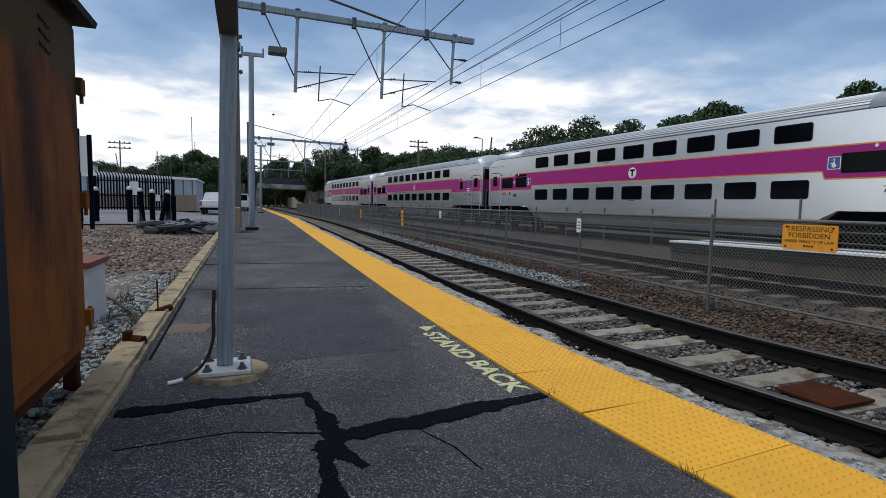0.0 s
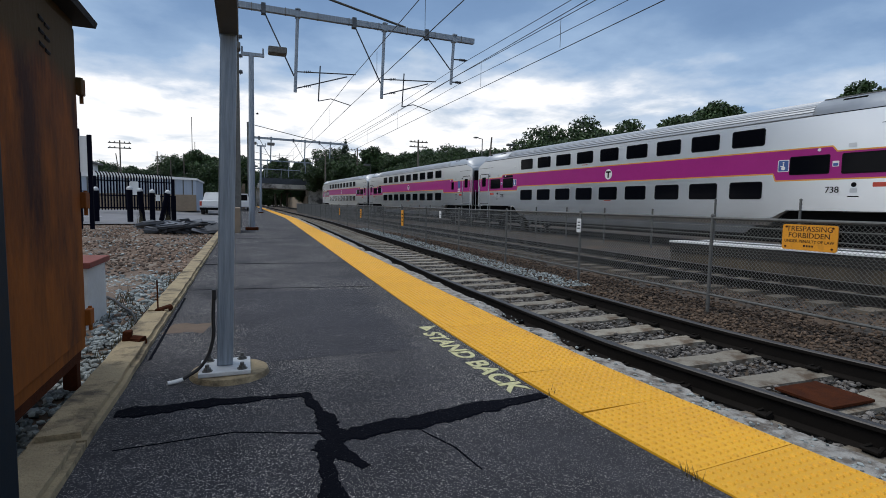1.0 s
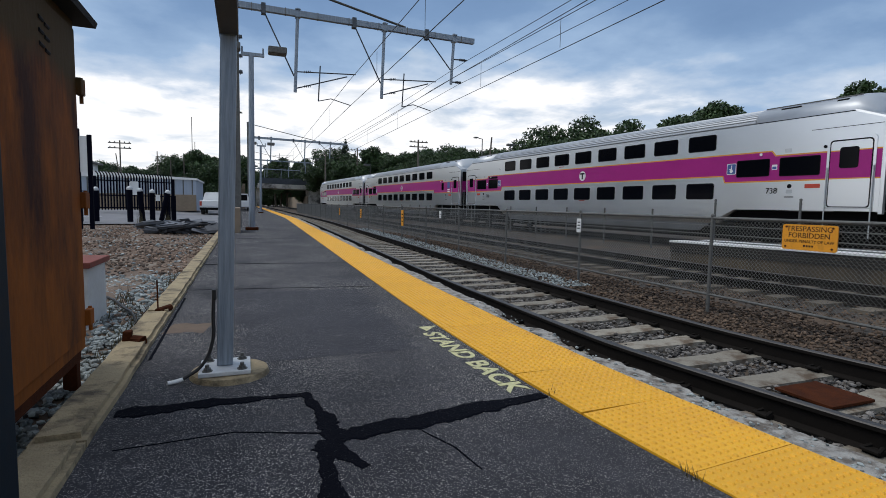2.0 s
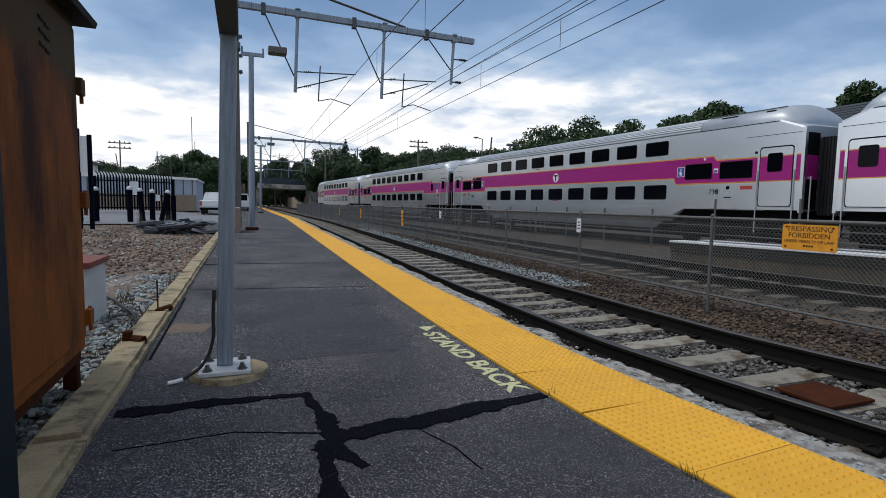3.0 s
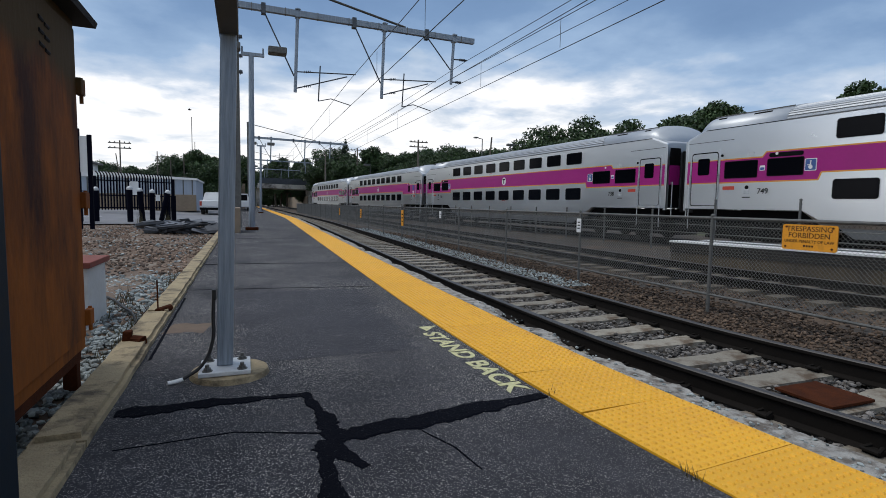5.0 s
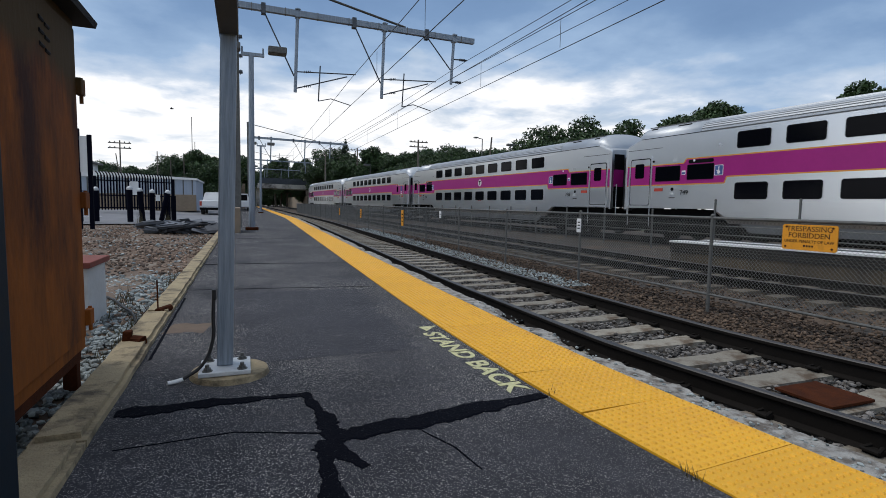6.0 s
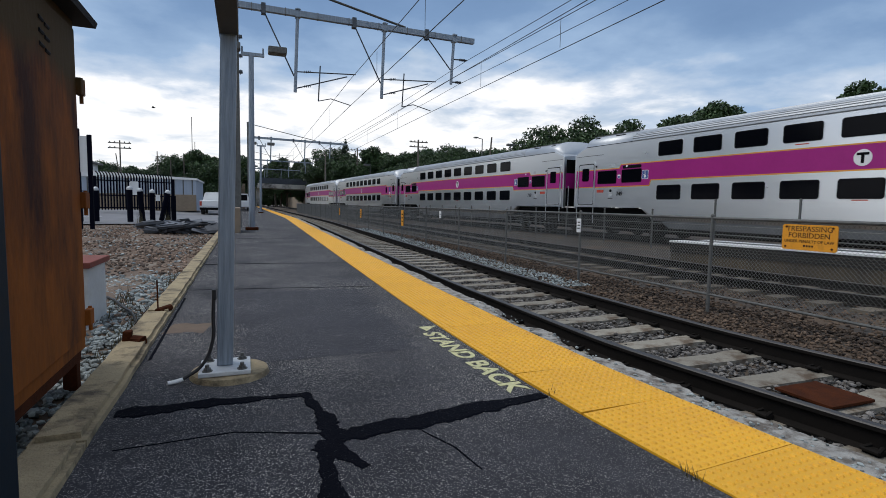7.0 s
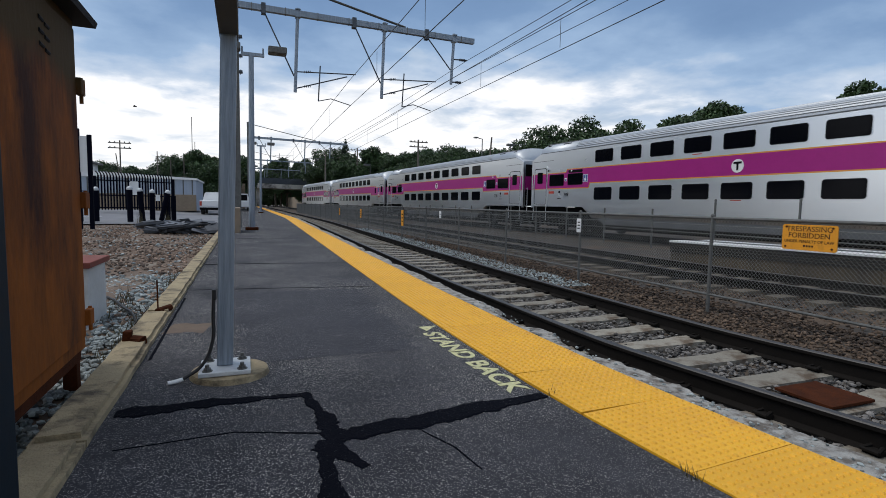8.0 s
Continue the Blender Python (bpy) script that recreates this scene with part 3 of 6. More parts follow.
def coach(number, cab_end=False):
    car = thing("passenger_coach", "stainless steel double-deck passenger coach with a magenta band" + (", numbered " + number if number else ""), "train car", "coaches of the train")
    L2 = CAR_L / 2
    # sides and ends: the shoulders slope down over the vestibules, the sill rises over the bogies
    prof = [(-1.44, 0.78), (-HALF_W, 0.95), (-HALF_W, 1.5), (-HALF_W, 4.00), (-1.50, 4.06), (-1.2, 4.10), (0, 4.12)]
    prof = prof + [(-x, z) for x, z in prof[-2::-1]]
    bm = bmesh.new()
    loft(bm, prof, [-L2, -L2 + 0.05, -L2 + 0.8, -7.9, -7.3, 7.3, 7.9, L2 - 0.8, L2 - 0.05, L2], lambda y: 0)
    for v in bm.verts:
        d = L2 - abs(v.co.y)
        if d < 0.01:
            v.co.x *= 0.975
        if d < 0.79 and v.co.z > 3.9:
            v.co.z -= 0.30 * (1 - d / 0.8) ** 0.9
        if abs(v.co.y) > 7.8 and v.co.z < 1.0:
            v.co.z = 1.27
    bmesh.ops.recalc_face_normals(bm, faces=bm.faces)
    for f in bm.faces:
        f.material_index = 1 if f.normal.z > 0.3 else 0
    part("body", bm, [STAINLESS, ROOFST], car)
    # ribbed roof between the ends
    def arch(n, r, z0, rise):
        return [(r * math.cos(radians(180 - 180 * i / n)), z0 + rise * math.sin(radians(180 * i / n)) ** 0.8 if 0 < i < n else z0) for i in range(n + 1)]
    bm = bmesh.new()
    ribs = []
    arc = arch(26, 1.535, 4.00, 0.60)
    for (xa, za), (xb, zb) in zip(arc, arc[1:]):
        for f in (0.0, 0.25, 0.5, 0.75):
            up = 0.026 if f in (0.25, 0.5) else 0.0
            x, z = xa + (xb - xa) * f, za + (zb - za) * f
            l = math.hypot(x, (z - 3.6)) or 1
            ribs.append((x * (1 + up / l), z + up * (z - 3.6) / l))
    ribs.append(arc[-1])
    rows = [[bm.verts.new((x, y, z)) for x, z in ribs] for y in (-8.5, 8.5)]
    for i in range(len(ribs) - 1):
        bm.faces.new((rows[0][i], rows[0][i + 1], rows[1][i + 1], rows[1][i]))
    bm.faces.new(rows[0]), bm.faces.new(rows[1][::-1])
    bmesh.ops.recalc_face_normals(bm, faces=bm.faces)
    part("roof", bm, ROOFST, car, "ribbed stainless roof")
    # smooth roof ends with a blunt rounded nose, vents and a pipe along the shoulder
    for s in (-1, 1):
        bm = bmesh.new()
        rows = []
        for d, k, w in ((8.5, 1.0, 1.0), (L2 - 1.0, 1.0, 1.0), (L2 - 0.78, 0.97, 0.985), (L2 - 0.6, 0.86, 0.95), (L2 - 0.4, 0.62, 0.88), (L2 - 0.25, 0.30, 0.80)):
            rows.append([bm.verts.new((x * w, s * d, 4.01 - 0.28 * max(0.0, 1 - (L2 - d) / 0.8) + (z - 4.01) * k)) for x, z in arch(20, 1.53, 4.01, 0.63)])
        for a, b in zip(rows, rows[1:]):
            for i in range(20):
                bm.faces.new((a[i], a[i + 1], b[i + 1], b[i]))
        bm.faces.new(rows[0]), bm.faces.new(rows[-1][::-1])
        bmesh.ops.recalc_face_normals(bm, faces=bm.faces)
        fairing = part("roof_fairing", bm, ROOFST, car, "smooth stainless roof end", True)
        for ya, yb in ((9.15, 9.75), (10.75, 11.05)):
            bm = bmesh.new()
            y0, y1 = sorted((s * ya, s * yb))
            m = Matrix.Translation((-1.34, (y0 + y1) / 2, 4.31)) @ Matrix.Rotation(radians(-52), 4, "Y") @ Matrix.Diagonal((0.24, y1 - y0, 0.05, 1))
            bmesh.ops.create_cube(bm, size=1.0, matrix=m)
            part("vent", bm, UNDER, fairing, "dark vent grille")
        for sx in (-1, 1):
            bm = bmesh.new()
            tube(bm, (sx * 1.12, s * 8.55, 4.50), (sx * 1.12, s * (L2 - 0.85), 4.50), 0.018, n=6)
            part("roof_pipe", bm, GALV2, fairing, "thin roof pipe")
            bm = bmesh.new()
            box(bm, sx * 1.53 - 0.008, sx * 1.53 + 0.008, min(s * 8.5, s * (L2 - 0.8)), max(s * 8.5, s * (L2 - 0.8)), 4.005, 4.025)
            part("seam", bm, GASKET, fairing, "dark shoulder seam")
        bm = bmesh.new()
        box(bm, -1.502, -1.498, *sorted((s * 8.47, s * 8.53)), 4.0, 4.15)
        part("seam", bm, GASKET, fairing)
    for side in (-1, 1):
        x = side * HALF_W
        bm = bmesh.new()
        plate(bm, band_points(2.41, 3.08, 2.19, 2.93), x, 0.004, side)
        part("colour_band", bm, PURPLE, car, "glossy magenta band")
        # gold lines along both edges of the band
        def line(bm_, pts, w):
            for (ya, za), (yb, zb) in zip(pts, pts[1:]):
                bar(bm_, (x, ya, za), (x, yb, zb), 0.014, w)
        e = L2 - 0.05
        bm = bmesh.new()
        line(bm, [(-e, 2.95), (-STEP_HI, 2.95), (-STEP_HI + 0.12, 3.10), (STEP_HI - 0.12, 3.10), (STEP_HI, 2.95), (e, 2.95)], 0.04)
        part("stripe", bm, GOLD, car, "thin gold stripe")
        bm = bmesh.new()
        line(bm, [(-e, 2.17), (-STEP_LO, 2.17), (-STEP_LO + 0.08, 2.39), (STEP_LO - 0.08, 2.39), (STEP_LO, 2.17), (e, 2.17)], 0.04)
        part("stripe", bm, GOLD, car, "thin gold stripe")
        # belt rails
        for z in (1.48, 1.30):
            bm = bmesh.new()
            box(bm, min(x, x + side * 0.014), max(x, x + side * 0.014), -L2 + 1.4, L2 - 1.4, z, z + 0.022)
            part("belt_rail", bm, STAINLESS, car)
        for z0, z1 in ((3.30, 3.85), (1.61, 2.17)):
            bm = bmesh.new()
            rounded(bm, -0.60, 0.60, z0 - 0.015, z1 + 0.015, x, 0.10, 0.008, side=side)
            fm = shared("window", bm, WINFRAME)
            bm = bmesh.new()
            rounded(bm, -0.575, 0.575, z0, z1, x, 0.08, 0.014, side=side)
            gm = shared("gasket", bm, GASKET)
            bm = bmesh.new()
            rounded(bm, -0.535, 0.535, z0 + 0.035, z1 - 0.035, x, 0.06, 0.018, side=side)
            pm = shared("pane", bm, CARGLASS)
            for k in range(-4, 5):
                w = child("window", fm, car, (0, 1.63 * k, 0), "dark tinted window in a black gasket")
                child("gasket", gm, w)
                child("pane", pm, w)
        for s in (-1, 1):
            lone = cab_end and s < 0
            wins = ((8.9, 9.3, 2.36, 2.90),) if lone else ((7.92, 9.05, 2.33, 2.88), (9.36, 10.55, 2.31, 2.88))
            for ya, yb, za, zb in wins:
                y0, y1 = sorted((s * ya, s * yb))
                bm = bmesh.new()
                rounded(bm, y0, y1, za, zb, x, 0.05, 0.014, side=side)
                w = part("window", bm, GASKET, car, "wide dark vestibule window")
                bm = bmesh.new()
                rounded(bm, y0 + 0.03, y1 - 0.03, za + 0.03, zb - 0.03, x, 0.04, 0.018, side=side)
                part("pane", bm, CARGLASS, w)
            if s > 0:
                bm = bmesh.new()
                rounded(bm, 7.95, 9.0, 2.92, 3.05, x, 0.06, 0.016, side=side)
                part("destination_slot", bm, GASKET, car, "narrow dark display window")
            # door in its raised surround, with window and step well
            y0, y1 = sorted((s * 10.82, s * 11.84))
            bm = bmesh.new()
            rounded(bm, y0 - 0.10, y1 + 0.10, 1.28, 3.34, x, 0.12, 0.020, side=side)
            d = part("door", bm, STAINLESS, car, "side door in a raised rounded frame")
            bm = bmesh.new()
            rounded(bm, y0 - 0.03, y1 + 0.03, 1.36, 3.25, x, 0.10, 0.024, side=side)
            part("door_seal", bm, GASKET, d, "black rubber door seal")
            bm = bmesh.new()
            rounded(bm, y0, y1, 1.40, 3.21, x, 0.08, 0.028, side=side)
            part("door_leaf", bm, STAINLESS, d, "steel door leaf")
            bm = bmesh.new()
            rounded(bm, y0, y1, 2.19, 2.93, x, 0.01, 0.031, side=side)
            part("door_band", bm, PURPLE, d, "magenta band over the door")
            for zz in (2.16, 2.93):
                bm = bmesh.new()
                rounded(bm, y0, y1, zz, zz + 0.03, x, 0.004, 0.032, side=side)
                part("stripe", bm, GOLD, d, "thin gold stripe")
            bm = bmesh.new()
            rounded(bm, y0 + 0.30, y1 - 0.24, 2.46, 3.04, x, 0.07, 0.036, side=side)
            part("door_window", bm, CARGLASS, d, "dark door window")
            bm = bmesh.new()
            box(bm, *sorted((x + side * 0.06, x - side * 0.25)), y0 - 0.06, y1 + 0.06, 1.34, 1.375)
            part("threshold", bm, ZINC, d, "pale door sill")
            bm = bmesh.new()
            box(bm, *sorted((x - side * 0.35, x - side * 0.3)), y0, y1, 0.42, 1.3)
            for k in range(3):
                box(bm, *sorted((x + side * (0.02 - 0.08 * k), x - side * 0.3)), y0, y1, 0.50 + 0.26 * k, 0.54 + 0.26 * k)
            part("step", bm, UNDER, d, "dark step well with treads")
            for ye in (y0 - 0.07, y1 + 0.07):
                bm = bmesh.new()
                tube(bm, (x + side * 0.045, ye, 0.55), (x + side * 0.045, ye, 2.5), 0.016, n=8)
                part("grab_iron", bm, ZINC, d, "bright vertical handrail")
            # corner post
            bm = bmesh.new()
            ye = s * (L2 - 0.03)
            box(bm, *sorted((x + side * 0.012, x - side * 0.10)), ye - 0.05, ye + 0.05, 1.2, 3.72, 0.01)
            part("corner_post", bm, STAINLESS, car, "bright steel corner post")
            # shoulder groove over the vestibule
            bm = bmesh.new()
            box(bm, *sorted((x, x + side * 0.006)), *sorted((s * (L2 - 0.1), s * (L2 - 1.9))), 3.60, 3.615)
            part("seam", bm, GASKET, car)
            # accessibility sign, emergency mark, speaker
            if not lone:
                y0, y1 = sorted((s * 7.58, s * 7.88))
                bm = bmesh.new()
                rounded(bm, y0 - 0.02, y1 + 0.02, 2.44, 2.80, x, 0.03, 0.010, side=side)
                part("sign_border", bm, WHITE, car, "white sign border")
                bm = bmesh.new()
                rounded(bm, y0, y1, 2.46, 2.78, x, 0.03, 0.012, side=side)
                sgn = part("access_sign", bm, BLUE, car, "blue accessibility sign with a white outline")
                bm = bmesh.new()
                yc = (y0 + y1) / 2
                xs = x + side * 0.014
                bmesh.ops.create_cone(bm, cap_ends=True, segments=14, radius1=0.06, radius2=0.06, depth=0.006, matrix=Matrix.Translation((xs, yc, 2.55)) @ Matrix.Rotation(radians(90), 4, "Y"))
                box(bm, xs - 0.003, xs + 0.003, yc - 0.015, yc + 0.015, 2.58, 2.69)
                box(bm, xs - 0.003, xs + 0.003, yc - 0.022, yc + 0.022, 2.70, 2.74)
                box(bm, xs - 0.003, xs + 0.003, yc - 0.02, yc + 0.09, 2.60, 2.625)
                part("symbol", bm, WHITE, sgn, "white wheelchair symbol")
                bm = bmesh.new()
                y0, y1 = sorted((s * 9.12, s * 9.29))
                rounded(bm, y0, y1, 2.52, 2.68, x, 0.02, 0.010, side=side)
                nt = part("notice", bm, WHITE, car, "small pale notice plate")
                bm = bmesh.new()
                rounded(bm, y0 + 0.02, y1 - 0.02, 2.54, 2.62, x, 0.02, 0.013, side=side)
                part("notice_print", bm, BLUE, nt)
            else:
                for zz, hh_, mm in ((2.48, 0.46, BLUE), (2.20, 0.08, WHITE), (2.34, 0.08, WHITE)):
                    bm = bmesh.new()
                    rounded(bm, -10.35, -9.95, zz, zz + hh_, x, 0.02, 0.010, side=side)
                    part("notice", bm, mm, car, "blue and white notice panel")
            y0, y1 = sorted((s * 10.15, s * 10.58))
            bm = bmesh.new()
            rounded(bm, y0, y1, 1.93, 2.05, x, 0.02, 0.008, side=side)
            part("emergency_mark", bm, REDM, car, "small red marking")
            bm = bmesh.new()
            bmesh.ops.create_cone(bm, cap_ends=True, segments=14, radius1=0.065, radius2=0.065, depth=0.03, matrix=Matrix.Translation((x, s * 9.7, 2.0)) @ Matrix.Rotation(radians(90), 4, "Y"))
            part("intercom", bm, GASKET, car, "black round speaker")
            bm = bmesh.new()
            rounded(bm, s * 9.7 - 0.09, s * 9.7 + 0.09, 1.78, 1.90, x, 0.02, 0.010, side=side)
            part("plate", bm, ZINC, car, "pale cover plate")
            bm = bmesh.new()
            rounded(bm, s * 9.7 - 0.14, s * 9.7 + 0.14, 1.66, 1.69, x, 0.01, 0.010, side=side)
            part("print_bar", bm, GASKET, car)
            bm = bmesh.new()
            rounded(bm, s * 9.6 - 0.1, s * 9.6 + 0.1, 3.02, 3.14, x, 0.02, 0.010, side=side)
            part("plate", bm, FAIRING, car, "pale cover plate")
            for ya, za, mm in ((8.75, 3.02, WHITE), (10.66, 3.10, GASKET)):
                bm = bmesh.new()
                bmesh.ops.create_cone(bm, cap_ends=True, segments=10, radius1=0.045, radius2=0.045, depth=0.06, matrix=Matrix.Translation((x, s * ya, za)) @ Matrix.Rotation(radians(90), 4, "Y"))
                part("marker_lamp", bm, mm, car, "small marker lamp")
            if side < 0 and number:
                m = Matrix.Translation((x - 0.012, s * 9.15, 1.86)) @ Matrix(((0, 0, -1, 0), (-1, 0, 0, 0), (0, 1, 0, 0), (0, 0, 0, 1)))
                writing("car_number", number, 0.25, GASKET, car, m)
        # round emblem
        bm = bmesh.new()
        bmesh.ops.create_cone(bm, cap_ends=True, segments=32, radius1=0.225, radius2=0.225, depth=0.012, matrix=Matrix.Translation((x + side * 0.006, 0, 2.72)) @ Matrix.Rotation(radians(90), 4, "Y"))
        em = part("emblem", bm, WHITE, car, "round white emblem")
        bm = bmesh.new()
        xs = x + side * 0.015
        box(bm, xs - 0.004, xs + 0.004, -0.15, 0.15, 2.79, 2.86)
        box(bm, xs - 0.004, xs + 0.004, -0.038, 0.038, 2.57, 2.83)
        part("emblem_bar", bm, GASKET, em, "black bar shape")
        # small red marks under two windows
        for ya, za in ((1.63, 3.22), (0.0, 1.56)):
            bm = bmesh.new()
            rounded(bm, ya - 0.2, ya + 0.2, za, za + 0.03, x, 0.01, 0.010, side=side)
            part("exit_mark", bm, REDM, car, "thin red exit marking")
        # skirt between the bogies
        bm = bmesh.new()
        plate(bm, [(-7.2, 1.0), (-6.5, 0.50), (6.5, 0.50), (7.2, 1.0)], side * 1.42, 0.02, side)
        part("skirt", bm, SKIRT, car, "grey lower skirt")
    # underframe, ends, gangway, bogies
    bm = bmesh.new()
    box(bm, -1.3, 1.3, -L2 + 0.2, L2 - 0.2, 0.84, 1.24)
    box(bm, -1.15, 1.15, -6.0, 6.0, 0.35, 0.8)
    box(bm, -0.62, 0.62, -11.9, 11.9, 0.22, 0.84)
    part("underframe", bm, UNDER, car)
    for s in (-1, 1):
        bm = bmesh.new()
        y0, y1 = sorted((s * L2, s * (PITCH_L / 2 - 0.02)))
        box(bm, -0.75, 0.75, y0, y1, 1.15, 3.45)
        gangway = part("gangway", bm, RUBBER, car, "black ribbed rubber gangway")
        for k in range(4):
            bm = bmesh.new()
            box(bm, -0.78, 0.78, y0 + (y1 - y0) * (0.1 + 0.22 * k), y0 + (y1 - y0) * (0.2 + 0.22 * k), 1.12, 3.48)
            part("fold", bm, RUBBER, gangway)
        bm = bmesh.new()
        box(bm, -0.12, 0.12, y0, y1, 0.9, 1.14)
        part("coupler", bm, UNDER, car)
        for sx in (-1, 1):
            bm = bmesh.new()
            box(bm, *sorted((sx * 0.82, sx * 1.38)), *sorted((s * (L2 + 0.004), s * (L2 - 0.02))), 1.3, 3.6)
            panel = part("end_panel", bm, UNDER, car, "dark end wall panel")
            bm = bmesh.new()
            box(bm, *sorted((sx * 0.84, sx * 1.40)), *sorted((s * (L2 + 0.009), s * (L2 - 0.02))), 2.19, 2.93)
            part("colour_band", bm, PURPLE, panel, "magenta band round the end")
            bm = bmesh.new()
            tube(bm, (sx * 1.3, s * (L2 + 0.10), 0.9), (sx * 1.3, s * (L2 + 0.10), 2.3), 0.018, n=8)
            for zz in (0.95, 2.25):
                tube(bm, (sx * 1.3, s * (L2 - 0.02), zz), (sx * 1.3, s * (L2 + 0.10), zz), 0.014, n=6)
            part("grab_iron", bm, ZINC, panel, "bright vertical handrail")
        yb = s * 9.0
        bm = bmesh.new()
        for xx in (-1.05, 1.05):
            box(bm, xx - 0.08, xx + 0.08, yb - 1.7, yb + 1.7, 0.42, 0.62, 0.03)
            for dy in (-1.3, 1.3):
                box(bm, xx - 0.14, xx + 0.14, yb + dy - 0.17, yb + dy + 0.17, 0.30, 0.60, 0.03)
            tube(bm, (xx, yb - 0.25, 0.55), (xx, yb - 0.25, 0.9), 0.13, n=10)
            tube(bm, (xx, yb + 0.25, 0.55), (xx, yb + 0.25, 0.9), 0.13, n=10)
        box(bm, -1.0, 1.0, yb - 0.2, yb + 0.2, 0.5, 0.85)
        bogie = part("bogie", bm, UNDER, car, "black two-axle bogie")
        for dy in (-1.3, 1.3):
            bm = bmesh.new()
            tube(bm, (-0.95, 0, 0), (0.95, 0, 0), 0.08, n=8)
            for xx in (-0.7525, 0.7525):
                tube(bm, (xx - 0.06, 0, 0), (xx + 0.06, 0, 0), 0.445, n=24)
                tube(bm, (xx - 0.07, 0, 0), (xx + 0.07, 0, 0), 0.12, n=10)
                box(bm, xx - 0.075, xx + 0.075, -0.03, 0.03, -0.36, 0.36)
            w = part("wheelset", bm, RAIL, bogie, "steel wheelset")
            w.location = (0, yb + dy, 0.445)
    return car


CARS = []
for off, number, cab_end in ((0.0, "738", False), (-PITCH_L, "749", False), (PITCH_L, "", True), (2 * PITCH_L, "", False)):
    CARS.append((coach(number, cab_end), off))


def motions():
    """The train pulls away and its wheels turn; a bird glides across."""
    walk(bird, [(t, pose(-4.17 - 1.62 * (t - 4.5), 60.0, 10.30 - 0.02 * t, 0, 0, 180)) for t in (0.0, 2.0, 4.0, 6.0, 8.0)])
    for car, off in CARS:
        walk(car, [(0.25 * k, car_pose(0.25 * k, off)) for k in range(33)])
        for bogie in car.children:
            for w in bogie.children:
                if w.name.startswith("wheelset"):
                    at = w.location.copy()
                    rows = []
                    for k in range(55):
                        t = min(8.0, 0.15 * k)
                        a = math.degrees((train_s(t) - train_s(0)) / 0.445)
                        rows.append((t, pose(at.x, at.y, at.z, -a, 0, 0)))
                    walk(w, rows)


# ---- on the platform ----
def tile_mesh():
    """A tactile panel with truncated domes in a square grid."""
    bm = bmesh.new()
    box(bm, -0.3035, 0.3035, -0.3035, 0.3035, -0.02, 0.0)
    for i in range(14):
        for j in range(14):
            cx, cy = -0.2795 + 0.043 * i, -0.2795 + 0.043 * j
            lo = [bm.verts.new((cx + 0.0145 * math.cos(a), cy + 0.0145 * math.sin(a), 0.0)) for a in (0, 1.047, 2.094, 3.142, 4.189, 5.236)]
            hi = [bm.verts.new((cx + 0.008 * math.cos(a), cy + 0.008 * math.sin(a), 0.007)) for a in (0, 1.047, 2.094, 3.142, 4.189, 5.236)]
            bm.faces.new(hi)
            for k in range(6):
                bm.faces.new((lo[k], lo[(k + 1) % 6], hi[(k + 1) % 6], hi[k]))
    return shared("tactile_tile", bm, YELLOW)


tactile = thing("tactile_strip", "yellow tactile warning strip of domed panels along the platform edge", "tactile strip")
tagged(tactile, kind="structure")
TILE = tile_mesh()
for k in range(-12, 190):
    y = 1.76 + 0.61 * k
    b0, b1 = edge_bend(y - 0.3), edge_bend(y + 0.3)
    piece("tactile_tile", TILE, tactile, 1.785 + (b0 + b1) / 2, y, 0.008 + 0.0015 * random.uniform(-1, 1), -math.atan2(b1 - b0, 0.6))


# tar seams, each a thin raised band with ragged edges
def seam(name, way, widths, material, label, seed, z=0.005, rag=0.25):
    bm = bmesh.new()
    rows = []
    for (pa, wa), (pb, wb) in zip(zip(way, widths), zip(way[1:], widths[1:])):
        pa, pb = Vector((*pa, 0)), Vector((*pb, 0))
        n = max(2, int((pb - pa).length / 0.02))
        side = Vector((-(pb - pa).y, (pb - pa).x, 0)).normalized()
        for i in range(n):
            f = i / n
            c, w = pa.lerp(pb, f), wa + (wb - wa) * f
            l = w / 2 * (1 + rag * noise.noise((c.x * 9 + seed, c.y * 9, 0)) + rag * 0.5 * noise.noise((c.x * 40, c.y * 40, seed)))
            r = w / 2 * (1 + rag * noise.noise((c.x * 9, c.y * 9 + seed, 7)) + rag * 0.5 * noise.noise((c.x * 40, c.y * 40, seed + 5)))
            rows.append((c + side * l, c + side * l * 0.8, c - side * r * 0.8, c - side * r))
    vs = [[bm.verts.new((p.x, p.y, z if 0 < i < 3 else 0.0008)) for i, p in enumerate(row)] for row in rows]
    for a, b in zip(vs, vs[1:]):
        for i in range(3):
            bm.faces.new((a[i], a[i + 1], b[i + 1], b[i]))
    bmesh.ops.recalc_face_normals(bm, faces=bm.faces)
    return tagged(link(name, bm, material), label, "asphalt repair", "asphalt repairs", "structure")


